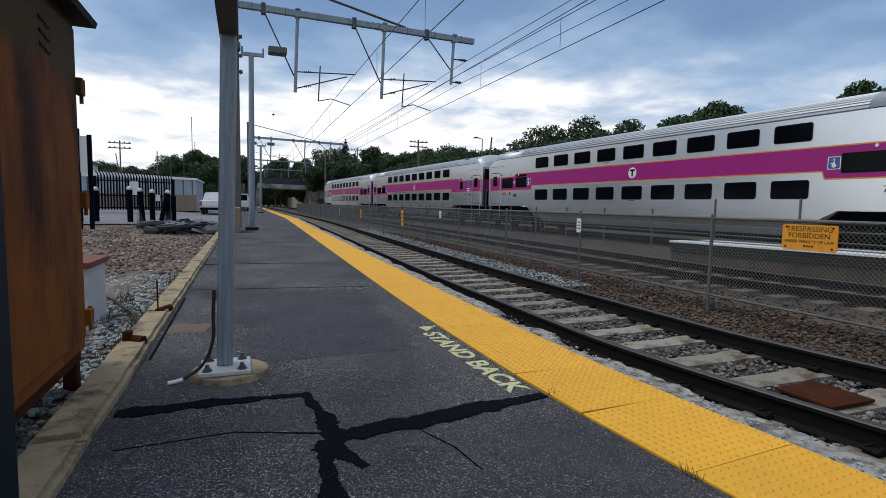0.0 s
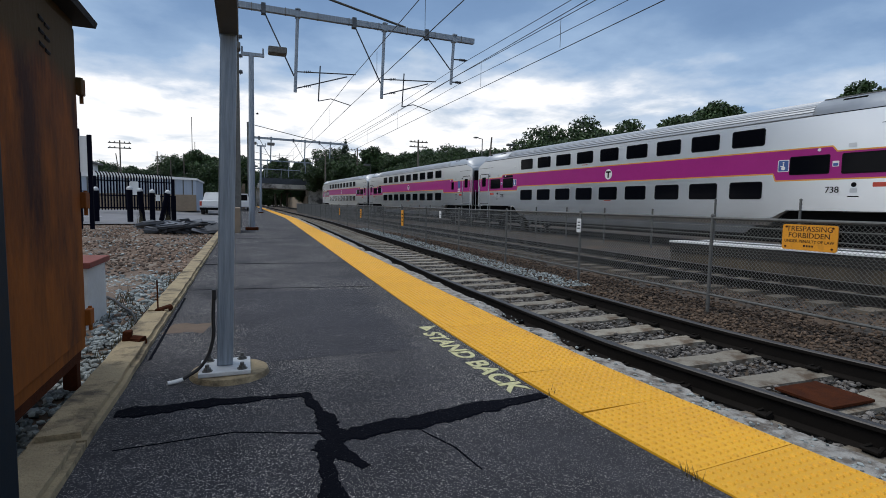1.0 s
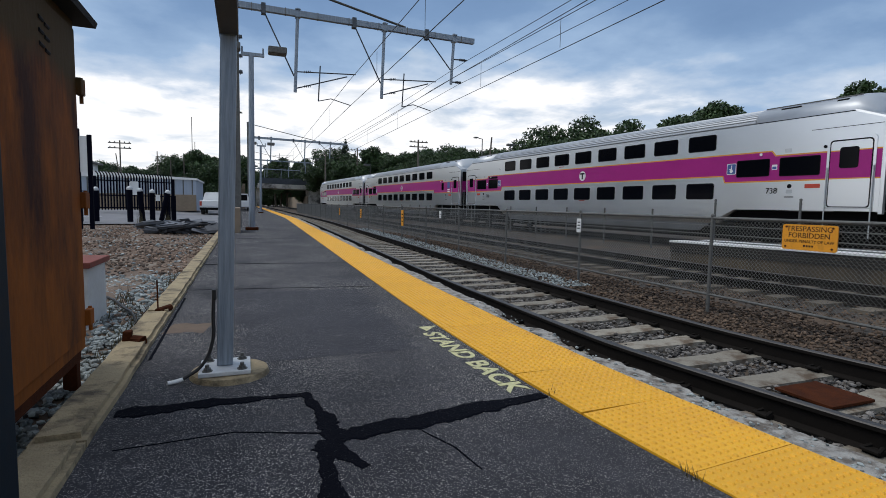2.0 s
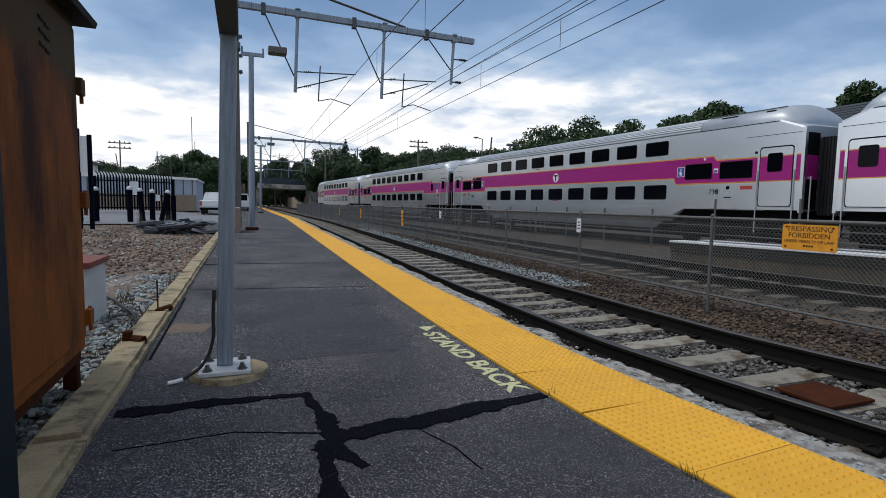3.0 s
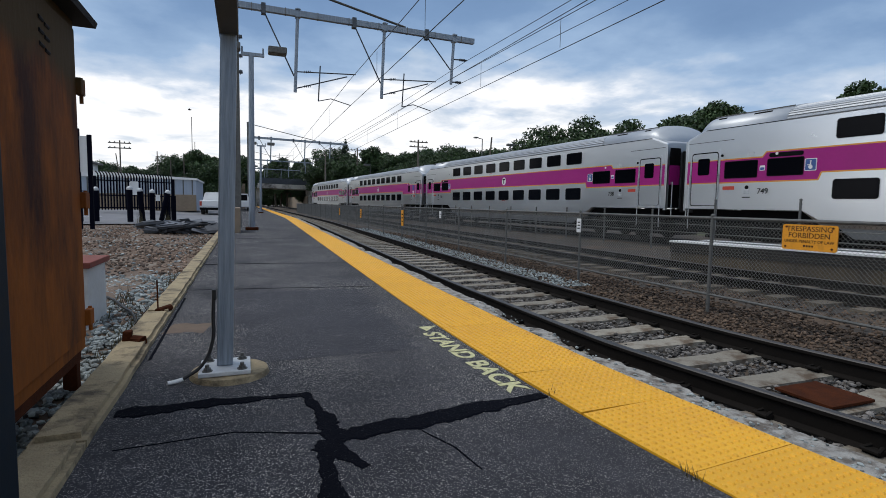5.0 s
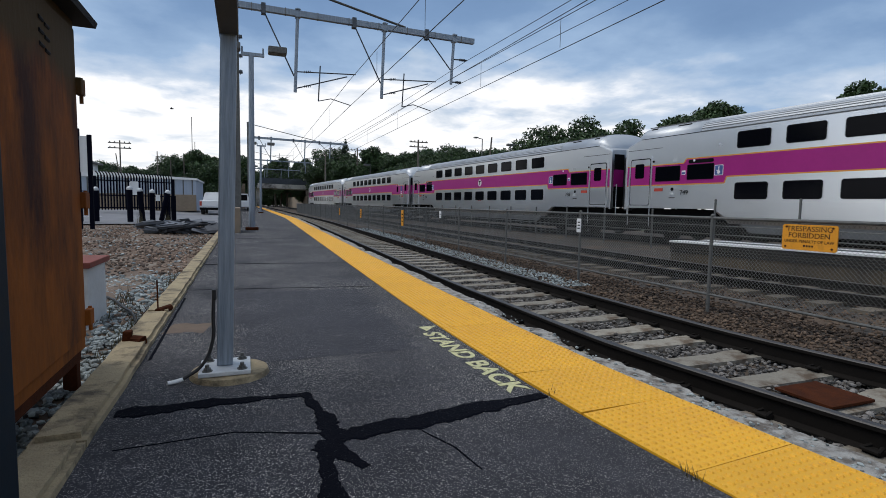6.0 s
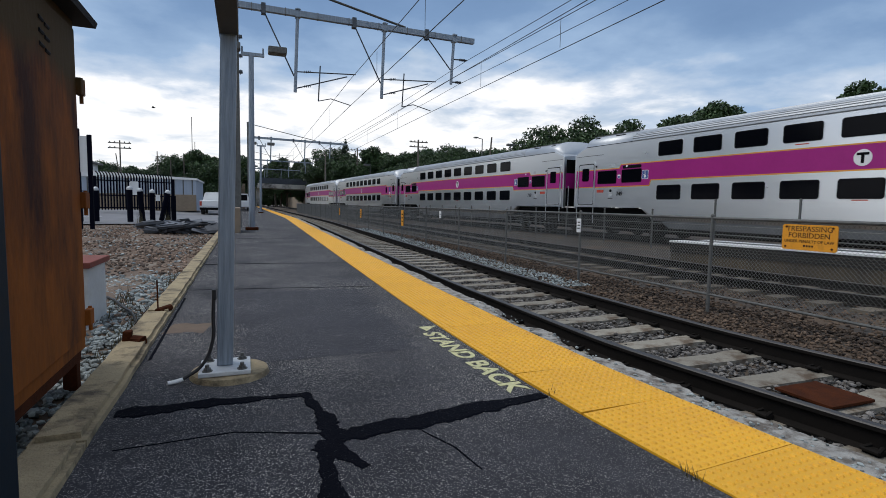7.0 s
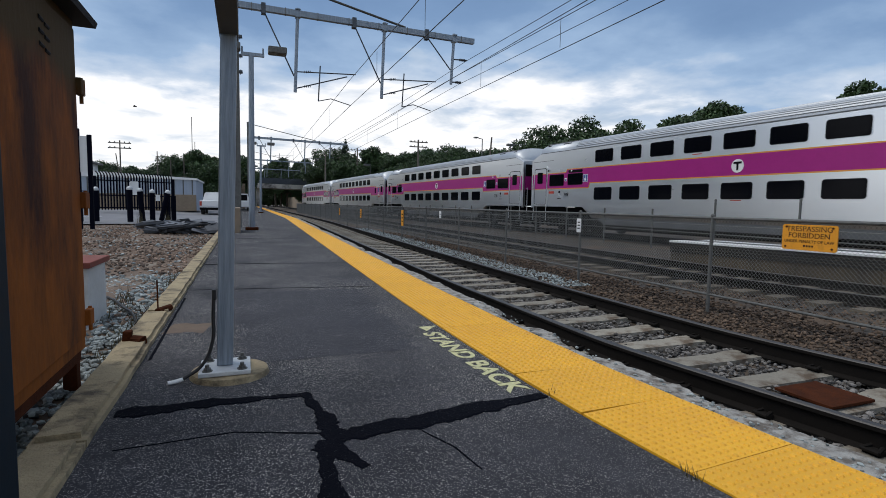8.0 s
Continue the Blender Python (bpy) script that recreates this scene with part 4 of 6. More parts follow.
seam("tar_seam", [(0.36, 2.18), (0.75, 2.22), (1.2, 2.29), (1.49, 2.33)], [0.13, 0.14, 0.13, 0.07], TAR, "wide black tar seam across the asphalt", 1, 0.005, 0.55)
seam("tar_seam", [(-0.57, 2.74), (-0.1, 2.75), (0.30, 2.72)], [0.11, 0.09, 0.035], TAR, "black tar seam from the kerb", 2, 0.0045, 0.8)
seam("tar_seam", [(0.27, 2.75), (0.33, 2.5), (0.34, 2.3), (0.36, 2.1)], [0.05, 0.06, 0.11, 0.12], TAR, "crooked black tar seam", 3, 0.004, 0.9)
seam("tar_seam", [(0.33, 2.15), (0.28, 1.95), (0.28, 1.7), (0.27, 1.3), (0.27, 0.9)], [0.12, 0.04, 0.08, 0.08, 0.08], TAR, "smeared black tar seam", 4, 0.0035, 0.9)
seam("tar_seam", [(0.30, 2.12), (0.43, 1.86)], [0.12, 0.05], TAR, "short black tar smear", 5, 0.003, 0.6)
seam("tar_seam", [(-0.5, 2.33), (-0.05, 2.36), (0.33, 2.22)], [0.006, 0.008, 0.015], TAR, "thin tar line", 6, 0.003, 0.5)
seam("tar_seam", [(0.72, 2.12), (0.80, 1.92), (0.83, 1.70)], [0.008, 0.012, 0.006], TAR, "dark crack in the asphalt", 7, 0.002, 0.6)
seam("tar_seam", [(-0.58, 8.95), (0.5, 8.9), (1.6, 8.72)], [0.05, 0.04, 0.04], TAR, "dark joint across the platform", 8, 0.004, 0.25)
seam("tar_seam", [(-0.58, 6.4), (0.4, 6.3), (1.5, 6.15)], [0.02, 0.02, 0.02], TAR, "thin dark joint across the platform", 9, 0.003, 0.3)
seam("tar_seam", [(-0.58, 15.2), (1.8, 15.1)], [0.06, 0.06], TAR, "dark joint across the platform", 10, 0.004, 0.25)
seam("tar_seam", [(-0.58, 24), (2.1, 24)], [0.1, 0.1], TAR, "dark joint across the platform", 11, 0.004, 0.25)
seam("asphalt_patch", [(-0.57, 5.9), (-0.57 + 0.01, 3.6)], [0.02, 0.02], TAR, "dark joint along the kerb", 12, 0.002, 0.4)
seam("asphalt_patch", [(0.52, 6.05), (0.55, 3.35)], [1.5, 1.1], PATCH, "smoother dark asphalt patch", 13, 0.002, 0.2)
seam("asphalt_patch", [(-0.56, 4.5), (-0.25, 4.45)], [0.35, 0.3], STREAK, "rusty brown stain on the asphalt", 14, 0.0015, 0.3)

# stencilled warning beside the strip, read from the track
warn = thing("stencil", "pale yellow stencilled warning on the asphalt", "painted text")
tagged(warn, kind="structure")
bm = bmesh.new()
fr = [bm.verts.new(p) for p in ((1.31, 3.98, 0.0045), (1.33, 3.83, 0.0045), (1.46, 3.98, 0.0045))]
bm.faces.new(fr)
bmesh.ops.recalc_face_normals(bm, faces=bm.faces)
part("arrow_mark", bm, PALEYELLOW, warn)
writing("lettering", "STAND BACK", 0.185, PALEYELLOW, warn, Matrix.Translation((1.352, 3.10, 0.0035)) @ Matrix.Rotation(radians(-88.5), 4, "Z"), 1.20, 0.001, 0.005)

# square post on its footing, with an overhead arm and a cable
post = thing("steel_post", "galvanised square steel post bolted to a round concrete footing", "post")
bm = bmesh.new()
bmesh.ops.create_cone(bm, cap_ends=True, segments=40, radius1=0.215, radius2=0.205, depth=0.03, matrix=Matrix.Translation((-0.085, 3.2, 0.015)))
part("footing", bm, KERB, post, "round worn concrete footing")
bm = bmesh.new()
box(bm, -0.245, 0.025, 3.06, 3.34, 0.032, 0.056, 0.005)
plate_ob = part("base_plate", bm, ZINC, post, "pale zinc base plate")
for bx in (-0.20, -0.02):
    for by in (3.10, 3.30):
        bm = bmesh.new()
        bmesh.ops.create_cone(bm, cap_ends=True, segments=6, radius1=0.021, radius2=0.021, depth=0.018, matrix=Matrix.Translation((bx, by, 0.065)))
        tube(bm, (bx, by, 0.056), (bx, by, 0.092), 0.011, n=8)
        tube(bm, (bx, by, 0.056), (bx, by, 0.060), 0.028, n=12)
        part("bolt", bm, GALV2, plate_ob)
bm = bmesh.new()
box(bm, -0.043, 0.043, -0.043, 0.043, 0.0, 1.86, 0.008)
ob = part("upright", bm, GALV, post)
ob.matrix_basis = pose(-0.113, 3.22, 0.056, 0, 1.55, 0)
bm = bmesh.new()
box(bm, -0.112, -0.012, 0.4, 3.30, 1.90, 2.02, 0.008)
part("overhead_arm", bm, BRIDGED, post, "steel arm running overhead")

def cable(name, pts, r, material, parent, label=""):
    c = bpy.data.curves.new(name, "CURVE")
    c.dimensions, c.bevel_depth, c.bevel_resolution, c.use_fill_caps = "3D", r, 2, True
    sp = c.splines.new("BEZIER")
    sp.bezier_points.add(len(pts) - 1)
    for b, p in zip(sp.bezier_points, pts):
        b.co, b.handle_left_type, b.handle_right_type = p, "AUTO", "AUTO"
    tmp = bpy.data.objects.new(name, c)
    scene.collection.objects.link(tmp)
    bpy.context.view_layer.update()
    me = bpy.data.meshes.new_from_object(tmp.evaluated_get(bpy.context.evaluated_depsgraph_get()))
    bpy.data.objects.remove(tmp)
    me.materials.clear()
    me.materials.append(material)
    ob = new(name, me)
    ob.parent = parent
    return tagged(ob, label)


cable("conduit", [(-0.163, 3.18, 0.47), (-0.168, 3.17, 0.36), (-0.175, 3.16, 0.2), (-0.23, 3.14, 0.08), (-0.325, 3.11, 0.02)], 0.010, RUBBER, post, "black flexible conduit")
cable("conduit_end", [(-0.322, 3.112, 0.021), (-0.355, 3.10, 0.016), (-0.395, 3.085, 0.014)], 0.011, WHITE, post, "white conduit end")
bm = bmesh.new()
box(bm, -0.172, -0.150, 3.16, 3.20, 0.44, 0.50, 0.005)
part("junction_box", bm, RUBBER, post)

# rusty cabinet on legs behind the kerb
CABM = mat("cabinet_rust", (0.34, 0.105, 0.013), (0.12, 0.034, 0.007), rough=0.8, scale=3.2, fine=30, bump=0.25, spread=0.7, stretch=(1, 1, 0.33), dirt=(0.04, 0.012, 0.006), dirt_scale=2.0, dirt_amount=0.4, spec=0.2)
t = CABM.node_tree
b = t.nodes["Principled BSDF"]
src = b.inputs["Base Color"].links[0].from_socket
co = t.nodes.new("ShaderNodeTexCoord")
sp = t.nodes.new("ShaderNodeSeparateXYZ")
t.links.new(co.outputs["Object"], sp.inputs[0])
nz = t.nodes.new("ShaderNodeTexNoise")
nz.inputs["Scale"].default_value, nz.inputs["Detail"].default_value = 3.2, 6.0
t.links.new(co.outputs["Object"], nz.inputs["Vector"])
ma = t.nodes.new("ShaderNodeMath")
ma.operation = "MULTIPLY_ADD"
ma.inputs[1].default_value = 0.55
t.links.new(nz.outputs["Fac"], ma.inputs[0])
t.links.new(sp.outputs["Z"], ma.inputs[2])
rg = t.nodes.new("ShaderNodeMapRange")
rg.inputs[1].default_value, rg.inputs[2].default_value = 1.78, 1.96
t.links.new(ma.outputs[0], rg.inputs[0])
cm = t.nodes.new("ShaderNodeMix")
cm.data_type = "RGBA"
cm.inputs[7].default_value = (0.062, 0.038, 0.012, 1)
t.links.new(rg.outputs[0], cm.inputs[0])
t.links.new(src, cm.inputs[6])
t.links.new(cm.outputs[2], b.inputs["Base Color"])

cab = thing("equipment_cabinet", "rusty orange-brown steel equipment cabinet on legs", "cabinet")
bm = bmesh.new()
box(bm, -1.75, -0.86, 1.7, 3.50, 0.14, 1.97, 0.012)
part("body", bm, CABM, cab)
bm = bmesh.new()
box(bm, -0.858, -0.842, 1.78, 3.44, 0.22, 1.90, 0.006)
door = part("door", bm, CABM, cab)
for i in range(3):
    for j in range(2):
        bm = bmesh.new()
        yy, zz = 2.92 + 0.075 * j, 1.80 - 0.058 * i - 0.012 * j
        tube(bm, (-0.845, yy - 0.028, zz), (-0.845, yy + 0.028, zz - 0.003), 0.011, n=8)
        part("louvre", bm, BLACK, door, "dark pressed vent louvre")
for zz in (1.56, 0.94, 0.28):
    bm = bmesh.new()
    box(bm, -0.85, -0.815, 3.43, 3.51, zz, zz + 0.09, 0.006)
    tube(bm, (-0.835, 3.505, zz - 0.04), (-0.835, 3.505, zz + 0.10), 0.010, n=8)
    part("hinge", bm, CABM, door)
bm = bmesh.new()
pr = [(-1.84, 1.97), (-0.77, 1.955), (-0.76, 1.985), (-1.3, 2.13), (-1.84, 2.04)]
loft(bm, pr, [1.6, 3.58], lambda y: 0)
bmesh.ops.recalc_face_normals(bm, faces=bm.faces)
part("roof", bm, BLACK, cab, "dark overhanging lid")
for lx in (-1.70, -0.92):
    for ly in (1.76, 3.44):
        bm = bmesh.new()
        box(bm, lx - 0.035, lx + 0.035, ly - 0.035, ly + 0.035, -0.12, 0.15, 0.006)
        box(bm, lx - 0.06, lx + 0.06, ly - 0.06, ly + 0.06, -0.13, -0.11)
        part("leg", bm, RUST, cab)
bm = bmesh.new()
box(bm, -0.90, -0.86, 1.8, 3.40, 0.10, 0.15)
part("skid", bm, RUST, cab)

# blue-grey post beside the camera
bm = bmesh.new()
box(bm, -0.045, 0.045, -0.045, 0.045, 0.0, 2.1, 0.008)
BLUEGREY = mat("blue_grey_paint", (0.008, 0.020, 0.032), (0.004, 0.010, 0.016), rough=0.6, scale=5, fine=40, bump=0.05, spec=0.15)
near_post = link("painted_post", bm, BLUEGREY)
near_post.location = (-0.404, 1.0, 0.0)
tagged(near_post, "blue-grey painted square steel post", "post")

# utility box with a rusty lid
ub = thing("utility_box", "pale grey utility box with a rusty red lid", "utility box")
bm = bmesh.new()
box(bm, -1.75, -1.22, 5.1, 5.7, -0.15, 0.42, 0.015)
part("body", bm, mat("grey_box_paint", (0.58, 0.60, 0.60), (0.44, 0.45, 0.44), rough=0.7, scale=3, fine=30, bump=0.1, dirt=(0.14, 0.12, 0.10), dirt_scale=3, dirt_amount=0.35), ub)
bm = bmesh.new()
box(bm, -1.79, -1.19, 5.05, 5.74, 0.42, 0.47, 0.01)
part("lid", bm, mat("red_lid", (0.24, 0.055, 0.035), (0.13, 0.035, 0.025), rough=0.8, scale=5, fine=40, bump=0.2), ub, "rusty red lid")

# rusty stubs on the kerb
st = thing("rail_stub", "rusted steel bracket stub on the kerb", "bracket")
bm = bmesh.new()
box(bm, -0.765, -0.71, 3.94, 4.0, 0.03, 0.12, 0.012)
tube(bm, (-0.70, 3.96, 0.06), (-0.635, 3.91, 0.06), 0.028, n=12)
for v in bm.verts:
    v.co += Vector((noise.noise(v.co * 30), noise.noise(v.co * 30 + Vector((9, 0, 0))), noise.noise(v.co * 30 + Vector((0, 9, 0))))) * 0.012
part("bracket", bm, RUST, st)
st2 = thing("rebar_stub", "thin rusty bar standing in the kerb", "bar")
bm = bmesh.new()
tube(bm, (-0.71, 5.1, 0.03), (-0.715, 5.12, 0.30), 0.007, n=6)
tube(bm, (-0.70, 5.0, 0.045), (-0.62, 5.14, 0.05), 0.03, n=8)
part("bar", bm, RUST, st2)

# black hose lying on the gravel
hose = thing("hose", "black rubber hose lying on the gravel", "hose")
cable("hose_length", [(-1.75, 7.1, -0.06), (-1.3, 6.3, -0.045), (-1.08, 5.75, -0.05), (-0.95, 5.35, -0.03), (-0.86, 5.0, -0.05)], 0.012, RUBBER, hose)

# lamp standard with two floodlights
def lamp_standard(x, y, h, label):
    l = thing("platform_lamp", label, "lamp post", "platform lamps")
    bm = bmesh.new()
    box(bm, x - 0.22, x + 0.22, y - 0.22, y + 0.22, 0.0, 0.10, 0.02)
    part("base", bm, RUST, l, "rusty square base")
    bm = bmesh.new()
    tube(bm, (x, y, 0.1), (x + 0.05, y, h), 0.11, 0.085, 14)
    part("pole", bm, GALV, l)
    bm = bmesh.new()
    box(bm, x - 0.28, x + 0.48, y - 0.05, y + 0.05, h, h + 0.12, 0.01)
    tube(bm, (x - 0.24, y, h), (x - 0.24, y, h + 0.3), 0.03, n=8)
    tube(bm, (x + 0.44, y, h), (x + 0.44, y, h + 0.3), 0.03, n=8)
    part("crossarm", bm, GALV, l)
    for sx, w in ((-0.50, 0.42), (0.92, 0.62)):
        bm = bmesh.new()
        box(bm, x + sx - w / 2, x + sx + w / 2, y - 0.22, y + 0.22, h + 0.16, h + 0.38, 0.03)
        head = part("floodlight", bm, GALV2, l, "grey box floodlight")
        bm = bmesh.new()
        box(bm, x + sx - w / 2 + 0.05, x + sx + w / 2 - 0.05, y - 0.18, y + 0.18, h + 0.145, h + 0.162)
        part("lens", bm, GALV2, head)
    return l


lamp_standard(0.27, 19.8, 6.0, "tall galvanised platform lamp with two floodlights")
lamp_standard(1.45, 50.0, 5.9, "distant galvanised platform lamp with two floodlights")
lamp_standard(2.3, 82.0, 5.9, "distant galvanised platform lamp with two floodlights")

# concrete block by the kerb
bm = bmesh.new()
box(bm, -0.66, -0.10, 18.0, 19.6, -0.05, 0.80, 0.03)
cb = tagged(link("concrete_block", bm, FARWALL), "tan concrete barrier block beside the platform", "barrier")

# ---- ties and clips ----
for tr, cx, bend, y0, y1 in ((near_track, NEAR_TRACK, rail_bend, -3.0, 90.0), (mid_track, MID_TRACK, mid_bend, 0.0, 60.0)):
    y = y0
    while y < y1:
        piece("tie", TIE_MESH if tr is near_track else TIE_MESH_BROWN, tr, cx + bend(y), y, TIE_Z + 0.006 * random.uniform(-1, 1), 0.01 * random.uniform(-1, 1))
        if tr is near_track and y < 26:
            for sx in (-0.7525, 0.7525):
                piece("rail_clip", CLIP_MESH, tr, cx + sx + bend(y), y, TIE_Z)
        y += 0.61
bm = bmesh.new()
box(bm, 3.92, 4.40, 2.42, 2.86, -0.428, -0.405, 0.004)
tagged(link("rust_plate", bm, RUST), "flat rusty steel plate between the rails", "steel plate")


# ---- ballast and gravel ----
def in_track(rng):
    y = -1.5 + 19 * rng.random() ** 1.45
    if rng.random() < 0.93:
        y = -3.0 + 0.61 * (round((y + 3.305) / 0.61) - 0.5) + rng.uniform(-0.16, 0.16)
    return rng.uniform(2.42, 5.3) + rail_bend(y), y, BED_Z + rng.uniform(-0.01, 0.04)


def edge_crumb(rng):
    y = 0.9 + 4 * rng.random() ** 2.0
    return 2.10 + edge_bend(y) + 0.17 * rng.random() ** 1.4, y, -0.014 + 0.012 * rng.random()


def by_fence(rng):
    y = 1.2 + 19 * rng.random() ** 1.5
    return rng.uniform(5.1, 6.9) + rail_bend(y), y, BED_Z + rng.uniform(-0.01, 0.045)


def pale_strip(rng):
    y = 8 + 22 * rng.random() ** 1.2
    return rng.uniform(5.25, 6.0) + rail_bend(y), y, BED_Z + rng.uniform(0.02, 0.06)


def beyond_track(rng):
    y = 2 + 24 * rng.random() ** 1.3
    return rng.uniform(6.5, 11.0), y, BED_Z + rng.uniform(-0.01, 0.045)


def by_kerb(rng):
    y = 0.5 + 8 * rng.random() ** 1.2
    return -0.84 - 1.4 * rng.random() ** 1.2, y, -0.10 + rng.uniform(-0.01, 0.03)


def in_lot(rng):
    y = 5 + 21 * rng.random() ** 1.1
    x = -0.85 - 7.5 * rng.random() ** 1.2
    return x, y, -0.10 + rng.uniform(-0.03, 0.03)


# rusty stone, its colour darkened to carry the shade around the fence
FENCE_STONE = mat("rusty_shaded_stone", (0.13, 0.088, 0.058), (0.035, 0.022, 0.014), rough=0.95, scale=7, fine=50, bump=0.2, rand=0.8)
tagged(stones("ballast", 19000, in_track, 0.056, STONE, 11), "grey and brown crushed stone ballast", "ballast", kind="stuff")
tagged(stones("ballast", 15000, by_fence, 0.052, FENCE_STONE, 21), "rusty brown and grey crushed stone along the fence", "ballast", kind="stuff")
tagged(stones("ballast", 3500, pale_strip, 0.06, GREY_STONE, 23), "pale grey crushed stone beside the outer rail", "ballast", kind="stuff")
tagged(stones("rubble", 260, edge_crumb, 0.024, GREY_STONE, 22), "small concrete crumbs on the platform edge", "rubble", kind="stuff")
tagged(stones("ballast", 9000, beyond_track, 0.065, FENCE_STONE, 12), "rusty brown crushed stone ballast, its colour darkened for shade", "ballast", kind="stuff")
tagged(stones("gravel", 6500, by_kerb, 0.055, GREY_STONE, 13), "blue-grey crushed stone along the kerb", "gravel", kind="stuff")
tagged(stones("gravel", 15000, in_lot, 0.07, BROWN_STONE, 14), "reddish brown stones on the dirt lot", "gravel", kind="stuff")
tagged(stones("gravel", 1800, in_lot, 0.075, GREY_STONE, 15), "pale stones scattered on the dirt lot", "gravel", kind="stuff")


# ---- chain-link fence between the tracks ----
FX, FZ0, FZ1, FP = 6.2, -0.47, 0.87, 3.12


def mesh_panel(length, height, cell=0.054, r=0.0027):
    bm = bmesh.new()
    n = int(length / cell)
    m = int(height / (cell / 2))
    for i in range(n + 1):
        for ph in (0, 1):
            pts = []
            for j in range(m + 1):
                yy = i * cell + (cell / 2 + (0.0 if j % 2 else cell / 2) if ph else (cell / 2 if j % 2 else 0.0))
                pts.append(((0.003 if ph else -0.003), min(yy, length), j * cell / 2))
            vs = []
            for p in pts:
                vs.append((bm.verts.new((p[0] - r, p[1] - r, p[2])), bm.verts.new((p[0] - r, p[1] + r, p[2])), bm.verts.new((p[0] + r, p[1], p[2]))))
            for a, b in zip(vs, vs[1:]):
                for k in range(3):
                    bm.faces.new((a[k], a[(k + 1) % 3], b[(k + 1) % 3], b[k]))
    return shared("chain_mesh", bm, WIRE)


def fence_post_mesh(h, r):
    bm = bmesh.new()
    tube(bm, (0, 0, 0), (0, 0, h), r, n=10)
    bmesh.ops.create_uvsphere(bm, u_segments=10, v_segments=6, radius=r * 1.25, matrix=Matrix.Translation((0, 0, h)))
    for z in (0.12, h * 0.5, h - 0.1):
        tube(bm, (0, 0, z - 0.012), (0, 0, z + 0.012), r * 1.2, n=10)
    return shared("fence_post", bm, GALV2)


fence = thing("chain_link_fence", "grey galvanised chain-link fence between the tracks", "fence")
PANEL, FPOST = mesh_panel(FP, FZ1 + 0.24), fence_post_mesh(FZ1 - FZ0 + 0.03, 0.025)
FY0, FN = 5.6 - 2 * FP, 22
for k in range(FN):
    y = FY0 + FP * k
    child("fence_post", FPOST, fence, (FX, y, FZ0))
    child("chain_mesh", PANEL, fence, (FX, y, -0.23))
    bm = bmesh.new()
    tube(bm, (FX, y, FZ1), (FX, y + FP, FZ1), 0.021, n=8)
    part("top_rail", bm, GALV2, fence)
    bm = bmesh.new()
    tube(bm, (FX, y, -0.22), (FX, y + FP, -0.22), 0.018, n=8)
    part("bottom_rail", bm, GALV2, fence)

# warning sign and small plates on the fence
sign = thing("warning_sign", "yellow trespassing warning sign wired to the fence", "sign")
bm = bmesh.new()
rounded(bm, 3.88, 4.52, 0.53, 0.83, 6.15, 0.03, 0.004)
part("panel", bm, SIGNY, sign)
SM = Matrix(((0, 0, -1, 0), (-1, 0, 0, 0), (0, 1, 0, 0), (0, 0, 0, 1)))
for body, size, z, st_ in (("TRESPASSING", 0.085, 0.778, 1.05), ("FORBIDDEN", 0.085, 0.700, 1.05), ("UNDER PENALTY OF LAW", 0.05, 0.632, 0.98)):
    writing("lettering", body, size, BLACK, sign, Matrix.Translation((6.1445, 4.20, z)) @ SM, st_, 0.001)
for i in range(4):
    bm = bmesh.new()
    box(bm, 6.143, 6.146, 4.14 + 0.032 * i, 4.16 + 0.032 * i, 0.570, 0.592)
    part("small_print", bm, BLACK, sign)
for yy in (3.93, 4.47):
    for zz in (0.565, 0.80):
        bm = bmesh.new()
        bmesh.ops.create_cone(bm, cap_ends=True, segments=8, radius1=0.012, radius2=0.012, depth=0.012, matrix=Matrix.Translation((6.142, yy, zz)) @ Matrix.Rotation(radians(90), 4, "Y"))
        part("rivet", bm, RUST, sign)


def fence_plate(y, z0, z1, w, material, label):
    p = thing("fence_plate", label, "sign", "small plates on the fence")
    bm = bmesh.new()
    rounded(bm, y - w / 2, y + w / 2, z0, z1, 6.15, 0.015, 0.004)
    part("panel", bm, material, p)
    for k in range(3):
        bm = bmesh.new()
        zz = z0 + (z1 - z0) * (0.25 + 0.22 * k)
        box(bm, 6.143, 6.147, y - w * 0.3, y + w * 0.25, zz, zz + (z1 - z0) * 0.08)
        part("print_bar", bm, GASKET, p)


fence_plate(8.70, 0.50, 0.77, 0.13, WHITE, "small white notice on the fence")
fence_plate(16.5, 0.55, 0.78, 0.16, WHITE, "small white notice on the fence")
fence_plate(21.0, 0.10, 0.75, 0.30, SIGNY, "tall yellow notice on the fence")
fence_plate(29.3, 0.20, 0.68, 0.35, SIGNY, "weathered orange notice on the fence")
fence_plate(36.3, 0.20, 0.66, 0.35, SIGNY, "weathered orange notice on the fence")

# far platform between the middle and outer tracks, turned a little to the tracks, with a low fence behind
FARSLAB = mat("stained_concrete", (0.13, 0.098, 0.058), (0.05, 0.038, 0.024), rough=0.95, scale=2.5, fine=20, bump=0.3, stretch=(1, 1, 0.4), dirt=(0.05, 0.04, 0.03), dirt_scale=1.6, dirt_amount=0.5, rand=0.2)
FASCIA = mat("dark_timber", (0.030, 0.026, 0.020), (0.012, 0.010, 0.008), rough=0.95, scale=3, fine=30, bump=0.3, stretch=(1, 0.2, 1))
fp = thing("far_platform", "low concrete platform with a white painted edge", "platform")
tagged(fp, kind="structure")
fp.location = (10.5, 10.8, 0.0)
fp.rotation_euler = (0, 0, radians(13))
